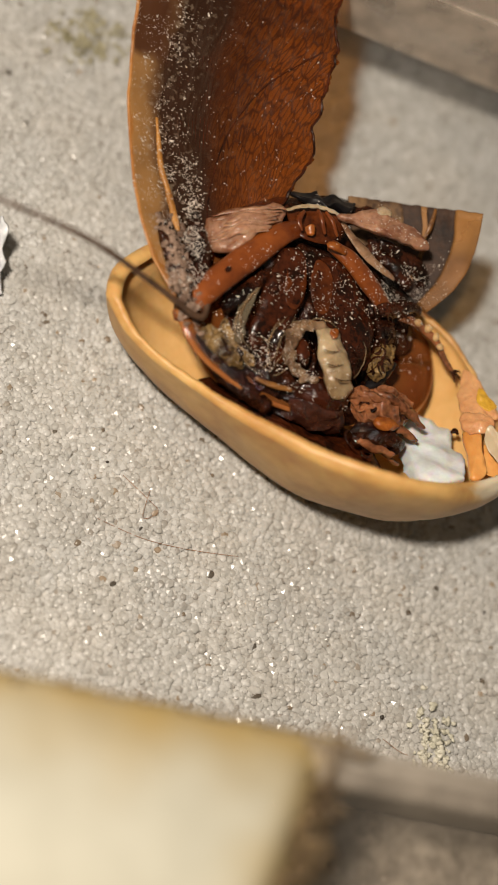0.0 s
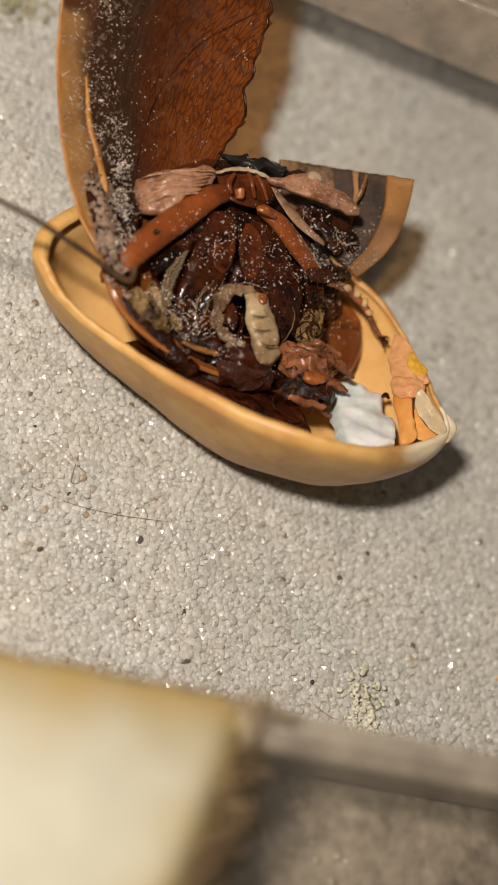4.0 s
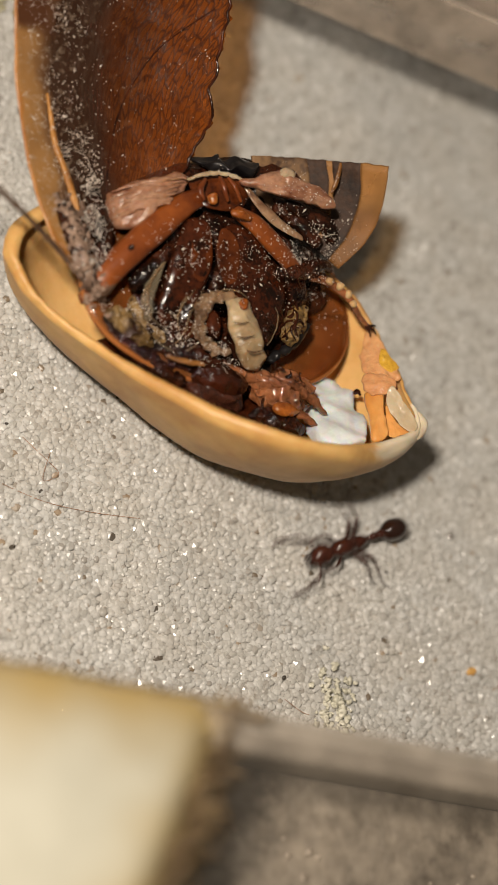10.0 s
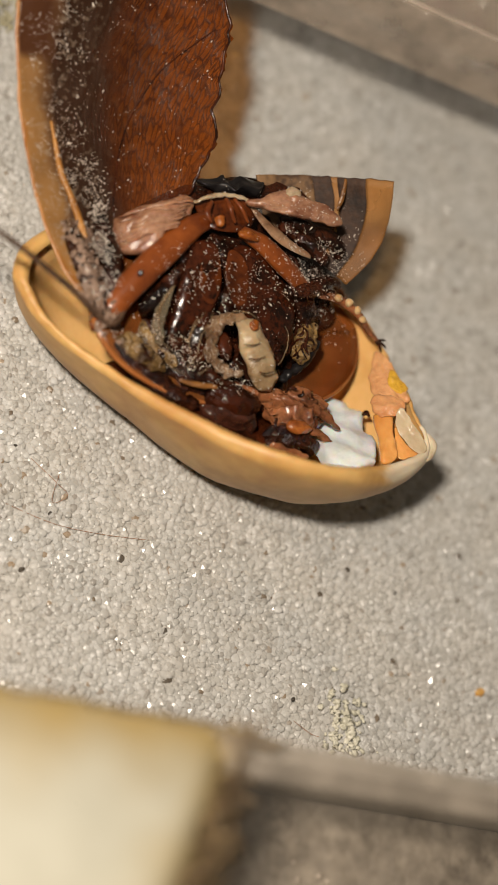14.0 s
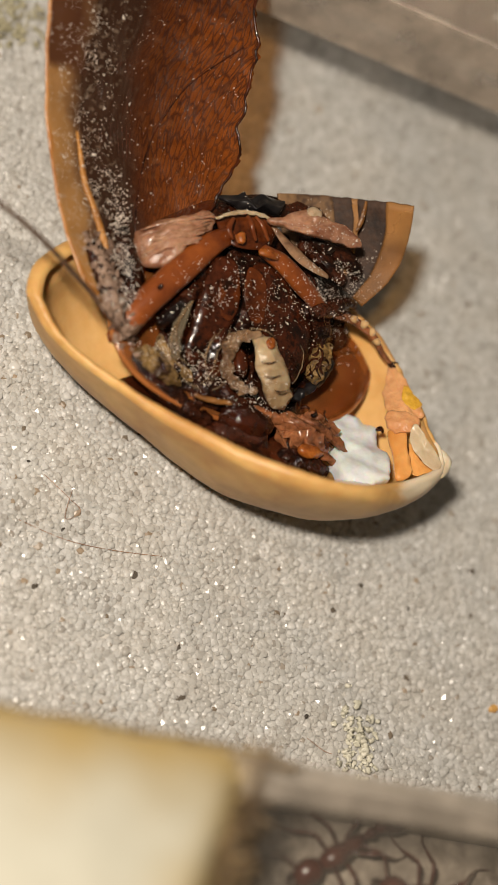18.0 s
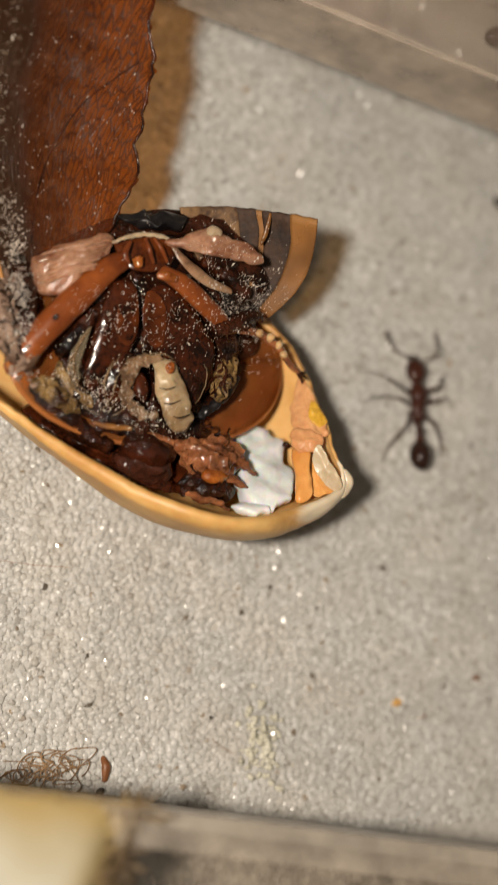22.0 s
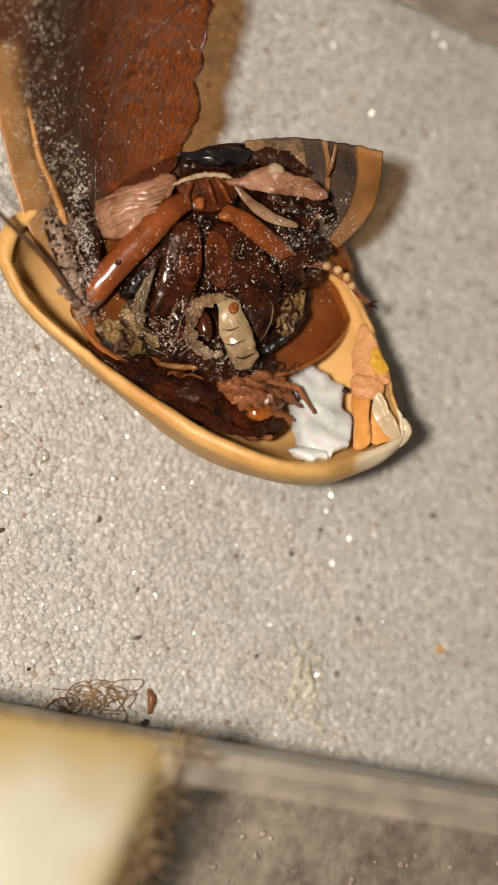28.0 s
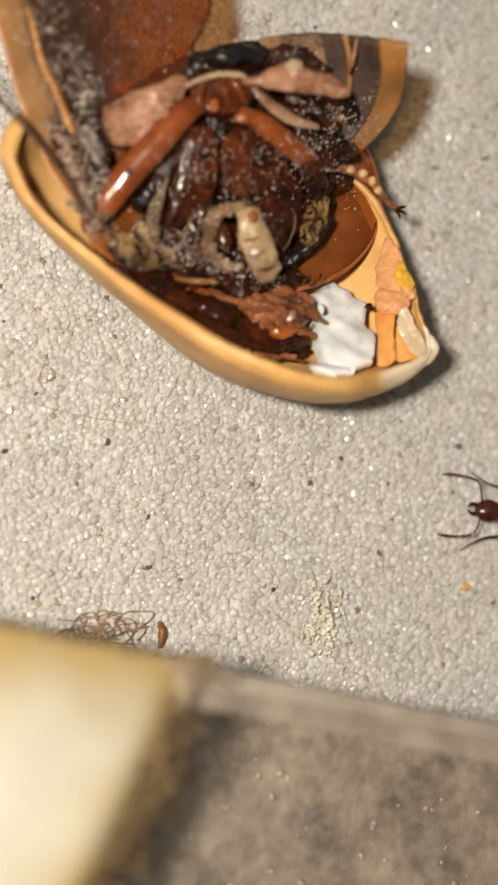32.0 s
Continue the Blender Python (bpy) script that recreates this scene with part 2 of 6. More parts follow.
def spline(points, n, closed=False):
    """Catmull-Rom through tuples of any length, n samples a stretch."""
    pts = [np.array(p, float) for p in points]
    out, last = [], len(pts) if closed else len(pts) - 1
    for i in range(last):
        if closed:
            a, b, c, d = (pts[(i + k) % len(pts)] for k in (-1, 0, 1, 2))
        else:
            a, b, c, d = pts[max(i - 1, 0)], pts[i], pts[i + 1], pts[min(i + 2, len(pts) - 1)]
        for s in range(n):
            u = s / n
            out.append(0.5 * (2 * b + (c - a) * u + (2 * a - 5 * b + 4 * c - d) * u * u + (3 * b - a - 3 * c + d) * u ** 3))
    if not closed:
        out.append(pts[-1])
    return out


def wobble(p, amount, size):
    return noise.noise_vector(Vector(p) / size) * amount


def limb(rows, sides=10, n=5, flat=1.0, up=(0, 0, 1), rough=0.0, size=0.5, bm=None):
    """A tapered round limb along rows of x, y, z, radius."""
    bm = bm or bmesh.new()
    pts = spline(rows, n)
    rings, prev = [], Vector(up)
    for i, p in enumerate(pts):
        d = Vector((pts[min(i + 1, len(pts) - 1)] - pts[max(i - 1, 0)])[:3]).normalized()
        side = d.cross(prev)
        if side.length < 1e-4:
            side = d.cross(Vector((1, 0, 0)))
        side.normalize()
        top = side.cross(d).normalized()
        r, ring = max(p[3], 0.004), []
        for k in range(sides):
            a = 2 * math.pi * k / sides
            v = Vector(p[:3]) + side * (r * math.cos(a)) + top * (r * flat * math.sin(a))
            if rough:
                v += wobble(v, rough, size)
            ring.append(bm.verts.new(v))
        rings.append(ring)
    for a, b in zip(rings, rings[1:]):
        for k in range(sides):
            bm.faces.new((a[k], a[(k + 1) % sides], b[(k + 1) % sides], b[k]))
    for ring, p, s in ((rings[0], pts[0], -1), (rings[-1], pts[-1], 1)):
        i = 0 if s < 0 else -1
        q = pts[1] if s < 0 else pts[-2]
        d = Vector((p - q)[:3]).normalized()
        c = bm.verts.new(Vector(p[:3]) + d * p[3] * 0.6)
        for k in range(sides):
            bm.faces.new((ring[k], ring[(k + 1) % sides], c))
    return bm


def blob(at, radii, turn=(0, 0, 0), rough=0.0, size=0.8, cuts=3, bm=None, seed=0.0):
    """An uneven rounded lump."""
    bm = bm or bmesh.new()
    made = bmesh.ops.create_icosphere(bm, subdivisions=cuts, radius=1.0)["verts"]
    m = Matrix.LocRotScale(Vector(at), Euler([radians(a) for a in turn]), Vector(radii))
    for v in made:
        v.co = m @ v.co
        if rough:
            v.co += noise.noise_vector(v.co / size + Vector((seed, seed * 0.7, 0))) * rough
    return bm


def pod(edge, lift, rough=0.05, size=0.3, fibre=0.0):
    """A cushion over a closed outline, raised towards the upper side, with a skirt below."""
    ring = [Vector(p) for p in spline(edge, 5, True)]
    c, up = sum(ring, Vector()) / len(ring), Vector((-0.36, -0.3, 0.88))
    long = max(((p - c) for p in ring), key=lambda d: d.length).normalized()
    bm, rows = bmesh.new(), []
    for grow, rise in ((0.96, -0.9), (1.0, -0.3), (0.98, 0.1), (0.92, 0.36), (0.82, 0.58), (0.68, 0.76), (0.5, 0.9), (0.28, 0.98), (0.1, 1.0)):
        row = []
        for p in ring:
            q = c + (p - c) * grow
            d = q - c
            off = up * (lift * rise) + wobble(q, rough, size)
            if grow < 0.97 and fibre:
                side = d - long * d.dot(long)
                off += up * (fibre * noise.noise(Vector((side.length * 5.5 * (1 if side.x > 0 else -1), d.dot(long) * 0.6, c.x))))
            row.append(bm.verts.new(q + off))
        rows.append(row)
    for a, b in zip(rows, rows[1:]):
        for k in range(len(ring)):
            bm.faces.new((a[k], a[(k + 1) % len(ring)], b[(k + 1) % len(ring)], b[k]))
    bm.faces.new(rows[-1])
    return bm


def sheet(fn, nu, nv, thick, bm=None):
    """A thin two-sided sheet over (u, v) in 0..1, with real thickness along its normal."""
    bm = bm or bmesh.new()
    g = [[Vector(fn(i / nu, j / nv)) for j in range(nv + 1)] for i in range(nu + 1)]
    lay = []
    for s in (0.5, -0.5):
        rows = []
        for i in range(nu + 1):
            row = []
            for j in range(nv + 1):
                du = g[min(i + 1, nu)][j] - g[max(i - 1, 0)][j]
                dv = g[i][min(j + 1, nv)] - g[i][max(j - 1, 0)]
                nrm = du.cross(dv)
                nrm = nrm.normalized() if nrm.length > 1e-9 else Vector((0, 0, 1))
                row.append(bm.verts.new(g[i][j] + nrm * thick * s))
            rows.append(row)
        lay.append(rows)
    for rows in lay:
        for i in range(nu):
            for j in range(nv):
                bm.faces.new((rows[i][j], rows[i + 1][j], rows[i + 1][j + 1], rows[i][j + 1]))
    a, b = lay
    edge = [(i, 0) for i in range(nu)] + [(nu, j) for j in range(nv)] + [(i, nv) for i in range(nu, 0, -1)] + [(0, j) for j in range(nv, 0, -1)]
    for (i, j), (k, q) in zip(edge, edge[1:] + edge[:1]):
        bm.faces.new((a[i][j], a[k][q], b[k][q], b[i][j]))
    return bm


def box(lo, hi, bevel=0.0, bm=None, turn=None):
    bm = bm or bmesh.new()
    made = bmesh.ops.create_cube(bm, size=1.0)["verts"]
    lo, hi = Vector(lo), Vector(hi)
    for v in made:
        v.co = (lo + hi) / 2 + Vector([v.co[i] * (hi - lo)[i] for i in range(3)])
        if turn:
            v.co = turn @ v.co
    if bevel:
        bmesh.ops.bevel(bm, geom=[e for e in bm.edges if all(v in made for v in e.verts)], offset=bevel, segments=3, affect="EDGES")
    return bm

# ---- the box: sand floor, acrylic rails and the chambers behind them ----
def near_y(x):
    return -19.05 - 0.25 * (x - 3)


def far_y(x):
    return 13.0 - 0.355 * (x - 10)


def slab(y_of, x0, x1, d0, d1, z0, z1, bevel=0.0):
    """A straight bar that follows a wall line from x0 to x1, from d0 to d1 across it."""
    bm = bmesh.new()
    vs = [bm.verts.new((x, y_of(x) + d, z)) for z in (z0, z1) for x, d in ((x0, d0), (x1, d0), (x1, d1), (x0, d1))]
    for q in ((0, 1, 2, 3), (4, 5, 6, 7), (0, 1, 5, 4), (1, 2, 6, 5), (2, 3, 7, 6), (3, 0, 4, 7)):
        bm.faces.new([vs[i] for i in q])
    if bevel:
        bmesh.ops.bevel(bm, geom=bm.edges[:], offset=bevel, segments=3, affect="EDGES")
    return bm


def build_box():
    bm = bmesh.new()
    bmesh.ops.create_grid(bm, x_segments=400, y_segments=400, size=150)
    for v in bm.verts:
        v.co.z = -0.10 + 0.15 * noise.noise(v.co / 6) + 0.03 * noise.noise(v.co / 0.3)
    tagged(finish("ground", bm, BED), "pale quartz sand floor of the ant box", kind="structure")
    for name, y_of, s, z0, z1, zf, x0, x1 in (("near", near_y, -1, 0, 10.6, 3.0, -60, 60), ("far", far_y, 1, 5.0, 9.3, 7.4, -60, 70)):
        rail = finish("wall_" + name, slab(y_of, x0, x1, 0, (1.4 if s < 0 else 0.3) * s, 9.8 if s < 0 else z0, z1 if s < 0 else z1 - 0.36, 0.05), RAIL_NEAR if s < 0 else RAIL_CLEAR, smooth=False)
        tagged(rail, "frosted acrylic rail at the edge of the sand", kind="structure")
        if s < 0:
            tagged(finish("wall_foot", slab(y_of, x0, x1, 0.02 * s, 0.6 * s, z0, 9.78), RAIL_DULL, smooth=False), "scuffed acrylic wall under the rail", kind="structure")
        if z0 > 0:
            tagged(finish("wall_base", slab(y_of, x0, x1, 9.0, 10.0, -1, 6.9), RAIL, smooth=False), "acrylic foot set back under the rail", kind="structure")
        tagged(finish("floor_" + name, slab(y_of, x0, x1, (0.62 if s < 0 else 0.31) * s, 60 * s, zf - 0.4, zf), FLOOR2 if s < 0 else FLOOR_FAR, smooth=False), "dull grey-brown chamber floor behind the rail", kind="structure")
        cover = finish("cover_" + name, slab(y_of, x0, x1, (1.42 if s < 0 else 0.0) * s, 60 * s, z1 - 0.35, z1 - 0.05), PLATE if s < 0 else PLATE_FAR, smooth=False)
        # the cover casts no shadow, so the torch lights what lies below
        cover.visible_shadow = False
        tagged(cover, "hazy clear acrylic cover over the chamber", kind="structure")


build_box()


def sand_grains():
    """The top layers of grains, all in one mesh."""
    rng = np.random.default_rng(5)
    shapes = []
    for k in range(24):
        bm = bmesh.new()
        bmesh.ops.create_icosphere(bm, subdivisions=1, radius=1.0)
        co = []
        for v in bm.verts:
            d = 1.06 + 0.42 * noise.noise(v.co * 1.1 + Vector((k * 7, 0, 0))) + 0.16 * noise.noise(v.co * 2.6 + Vector((0, k * 5, 0)))
            co.append(tuple(v.co * d))
        bm.verts.index_update()
        shapes.append((np.array(co), np.array([[v.index for v in f.verts] for f in bm.faces])))
        bm.free()
    pitch, verts, faces, count = 0.205, [], [], 0
    for layer in range(2):
        for gx in np.arange(-15, 21, pitch):
            for gy in np.arange(-20.5, 24, pitch * 0.94):
                x, y = gx + rng.uniform(-0.14, 0.14) + layer * 0.12, gy + rng.uniform(-0.14, 0.14) + layer * 0.09
                if y < near_y(x) - 0.3 or y > far_y(x) + 7 or rng.random() < (0.12, 0.25)[layer]:
                    continue
                r = 0.108 + 0.08 * rng.random() ** 1.4 + (0.05 if rng.random() < 0.03 else 0.0)
                co, fa = shapes[rng.integers(24)]
                m = np.array(Euler(rng.uniform(0, 6.28, 3)).to_matrix())
                s = np.array([r * rng.uniform(0.9, 1.35), r, r * rng.uniform(0.75, 1.05)])
                z = 0.15 * noise.noise(Vector((x / 6, y / 6, 0))) - 0.05 + rng.uniform(-0.07, 0.06) - layer * 0.05
                verts.append((co * s) @ m.T + (x, y, z))
                faces.append(fa + count)
                count += len(co)
    me = bpy.data.meshes.new("sand")
    v, f = np.concatenate(verts) * MM, np.concatenate(faces)
    me.vertices.add(len(v))
    me.vertices.foreach_set("co", v.ravel())
    me.loops.add(f.size)
    me.loops.foreach_set("vertex_index", f.ravel().astype(np.int32))
    me.polygons.add(len(f))
    me.polygons.foreach_set("loop_start", np.arange(0, f.size, 3, dtype=np.int32))
    me.update(calc_edges=True)
    me.polygons.foreach_set("use_smooth", np.repeat(rng.random(len(f) // 20) < 0.4, 20))
    me.materials.append(SAND)
    tagged(new("sand", me), "loose pale grey and white quartz sand grains", "sand", kind="stuff")


sand_grains()


# ---- the cream foam block on the near rail ----
def foam_block():
    thing = empty("foam_block", (-14, -24, 10.5))
    inv = thing.matrix_basis.inverted()

    def top(u, w):
        x = -40 + 34.9 * u
        y = near_y(x) + 0.15 - 26 * (1 - w)
        edge, side = min(1.0, (1 - w) * 26 / 6.0), min(1.0, (1 - u) * 34.9 / 1.7)
        z = 10.45 + 2.6 * (1 - (1 - edge) ** 2) - 1.9 * (1 - side) ** 2
        x += 0.55 * noise.noise(Vector((y / 1.3, 3, 0))) * (1 - side) - (1 - w) * 16.0
        return Vector((x, y, max(z, 10.42) + 0.10 * noise.noise(Vector((x, y, 0)) / 1.7)))

    bm = bmesh.new()
    bmesh.ops.create_grid(bm, x_segments=90, y_segments=70, size=1)
    for v in bm.verts:
        v.co = top((v.co.x + 1) / 2, (v.co.y + 1) / 2)
    ret = bmesh.ops.extrude_face_region(bm, geom=bm.faces[:])
    for v in ret["geom"]:
        if isinstance(v, bmesh.types.BMVert):
            v.co.z = 10.35
    block = part("block", bm, CREAM, thing)
    block.matrix_parent_inverse = inv
    at = block.data.attributes.new("stain", "FLOAT", "POINT")
    values = []
    for v in block.data.vertices:
        p = v.co / MM
        far = near_y(p.x) + 0.15 - p.y
        side = -5.1 - 0.62 * far - p.x
        d = min(far * 1.0, side * 1.5) + 1.2 * noise.noise(p / 2.0)
        values.append(min(1.0, 1.05 * max(0.0, 1 - max(d, 0) / 4.6) ** 1.9))
    at.data.foreach_set("value", values)
    # crumbly brown crust along its open edges: short fibres and crumbs
    rng = random.Random(12)
    for name, n, where in (("end_crust", 520, lambda s: top(0.98 + 0.02 * rng.random(), 0.55 + 0.45 * s) + Vector((rng.gauss(0.12, 0.3), 0, rng.uniform(-0.4, 0.2)))), ("top_crust", 200, lambda s: top(0.25 + 0.74 * s, 1.0 - 0.006 * rng.random()) + Vector((0, rng.gauss(-0.05, 0.1), 0)))):
        bm = bmesh.new()
        for k in range(n):
            c = where(k / n)
            big = 1.0 if name == "end_crust" else 0.5
            if k % 4:
                d = Vector((rng.gauss(0.3, 0.5), rng.gauss(0, 0.5), rng.gauss(0, 0.3))) * big
                limb([(*c, 0.05 * big), (*(c + d * 0.5 + Vector((0, 0, 0.1))), 0.06 * big), (*(c + d), 0.02)], 4, 2, bm=bm)
            else:
                r = rng.uniform(0.05, 0.2) * big
                blob(c, (r * rng.uniform(0.7, 1.8), r, r * 0.8), (rng.uniform(0, 90), 0, rng.uniform(0, 180)), r * 0.8, 0.12, 2, bm)
        ob = part(name, bm, CRUST, thing, "brown crumbly edge")
        ob.matrix_parent_inverse = inv
        tagged(ob, kind="stuff")
    bm = bmesh.new()
    for k in range(26):
        c = top(0.985 + 0.015 * rng.random(), 0.5 + 0.48 * (k + rng.random()) / 26) + Vector((rng.uniform(0.1, 1.0), 0, rng.uniform(-1.2, -0.2)))
        r = rng.uniform(0.12, 0.36)
        blob(c, (r * rng.uniform(0.8, 1.4), r, r * 0.8), (rng.uniform(0, 90), 0, rng.uniform(0, 180)), r * 0.5, 0.25, 2, bm)
    ob = part("pale_crumb", bm, mottled("foam_crumb", (0.20, 0.165, 0.11), (0.44, 0.39, 0.30), 0.6, 700, 0.5, 1500), thing, "pale crumbs of foam")
    ob.matrix_parent_inverse = inv
    tagged(ob, kind="stuff")
    tagged(thing, "cream-coloured soft foam block with a crumbly brown edge on the rail", "foam block")
    return thing


foam_block()


# ---- the pistachio half shell ----
# crest of the rim: place, how far the wall bulges below it, and the lip's width
CREST = [(-10.0, 2.0, 5.0, 0.0, 0.62), (-9.8, 1.2, 4.9, 0.0, 0.55), (-9.3, 0.25, 4.9, -0.1, 0.5), (-7.95, -1.1, 4.95, -0.05, 0.5), (-6.0, -2.83, 5.7, -0.05, 0.5), (-4.2, -4.4, 6.6, 0.05, 0.55),
         (-2.5, -5.6, 7.35, 0.25, 0.6), (-0.3, -6.5, 7.75, 0.4, 0.62), (1.6, -6.7, 7.3, 0.65, 0.62), (3.4, -6.35, 6.4, 0.85, 0.6), (4.8, -6.0, 6.1, 0.7, 0.55), (5.75, -5.6, 5.75, 0.25, 0.45),
         (5.95, -5.0, 5.75, 0.1, 0.3), (5.75, -3.9, 5.5, 0.1, 0.25), (5.75, -2.6, 5.1, 0.1, 0.25), (5.6, -1.4, 4.6, 0.1, 0.25), (5.35, -0.3, 4.2, 0.1, 0.3), (4.2, 1.8, 3.8, 0.2, 0.4),
         (1.5, 3.9, 3.8, 0.3, 0.5), (-3.0, 5.0, 4.0, 0.3, 0.6), (-7.0, 4.6, 4.5, 0.2, 0.65), (-9.3, 3.3, 4.8, 0.05, 0.65)]
SHELL_MID = Vector((-1.8, -1.0, 0))


def half_shell():
    thing = empty("pistachio_shell", (-2, -1, 0))
    inv = thing.matrix_basis.inverted()
    rim, deep = spline(CREST, 9, True), 20
    n = len(rim)

    def at(row, extra, z):
        flat = Vector((row[0], row[1], 0)) - SHELL_MID
        return SHELL_MID + flat.normalized() * (flat.length + extra) + Vector((0, 0, z))

    def uneven(v):
        return v + wobble(v, 0.09, 2.2) + wobble(v, 0.02, 0.45)

    def outer(row, s):
        flat = Vector((row[0], row[1], 0)) - SHELL_MID
        wide = (flat.length + row[4] + row[3] * max(0.0, math.sin(s * math.pi)) ** 0.8) * math.cos(s * math.pi / 2) ** 0.45
        return uneven(SHELL_MID + flat.normalized() * wide + Vector((0, 0, (row[2] - 0.22) * (1 - math.sin(s * math.pi / 2) ** 1.35) - 0.12 * s)))

    def inner(row, s):
        # the wall drops to a shallow groove below the lip before it curves to the floor
        flat = Vector((row[0], row[1], 0)) - SHELL_MID
        wide = (flat.length + 0.16 * math.sin(min(1.0, s * 5) * math.pi)) * math.cos(s * math.pi / 2) ** 0.5
        return uneven(SHELL_MID + flat.normalized() * wide + Vector((0, 0, (row[2] - 0.12) * (1 - math.sin(s * math.pi / 2) ** 1.25) + 0.6 * s)))

    bm = bmesh.new()
    lip = [[bm.verts.new(inner(r, 0.0)) for r in rim]]
    for across, lift in ((0.12, 0.10), (0.4, 0.17), (0.72, 0.10), (0.93, -0.06)):
        lip.append([bm.verts.new(uneven(at(r, r[4] * across, r[2] - 0.12 + lift * min(1.0, r[4] / 0.5))) + wobble(Vector(r[:3]), 0.05, 0.4)) for r in rim])
    rows = lip + [[bm.verts.new(outer(r, k / deep)) for r in rim] for k in range(deep)]
    for a, b in zip(rows, rows[1:]):
        for i in range(n):
            bm.faces.new((a[i], a[(i + 1) % n], b[(i + 1) % n], b[i]))
    foot = bm.verts.new(SHELL_MID + Vector((0, 0, -0.12)))
    for i in range(n):
        bm.faces.new((rows[-1][i], rows[-1][(i + 1) % n], foot))
    wall = part("outer_wall", bm, SHELL, thing)
    wall.matrix_parent_inverse = inv
    # the lip is bleached and chipped at the pointed end
    pale = wall.data.attributes.new("bleached", "FLOAT", "POINT")
    values = []
    for k, v in enumerate(wall.data.vertices):
        row = k // n
        x = v.co.x / MM + 0.5 * noise.noise(v.co / MM / 0.5)
        values.append(max(0.0, min(1.0, (x - 3.4) / 0.5)) * max(0.0, min(1.0, (7.2 - row + 1.5 * noise.noise(v.co / MM / 0.7)) / 1.5)) * (1.0 if v.co.y / MM < -4.4 else 0.0))
    pale.data.foreach_set("value", values)
    bm = bmesh.new()
    rows = [[bm.verts.new(inner(r, k / deep)) for r in rim] for k in range(deep)]
    for a, b in zip(rows, rows[1:]):
        for i in range(n):
            bm.faces.new((a[i], a[(i + 1) % n], b[(i + 1) % n], b[i]))
    foot = bm.verts.new(SHELL_MID + Vector((0, 0, 0.6)))
    for i in range(n):
        bm.faces.new((rows[-1][i], rows[-1][(i + 1) % n], foot))
    part("inner_lining", bm, SHELL_IN, thing).matrix_parent_inverse = inv
    # a pale chip that peels off the point
    chip = limb([(5.7, -5.95, 5.65, 0.1), (6.12, -5.65, 5.6, 0.24), (6.3, -5.2, 5.6, 0.24), (6.15, -4.8, 5.65, 0.1)], 12, 8, 0.55, rough=0.06, size=0.4)
    part("chipped_lip", chip, mottled("pale_lip", (0.50, 0.39, 0.25), (0.64, 0.55, 0.42), 0.3, 500, 0.2, 2500, sss=0.3), thing, "pale chipped shell lip").matrix_parent_inverse = inv
    tagged(thing, "tan pistachio half shell lying open on the sand", "nut shell")
    return thing


half_shell()


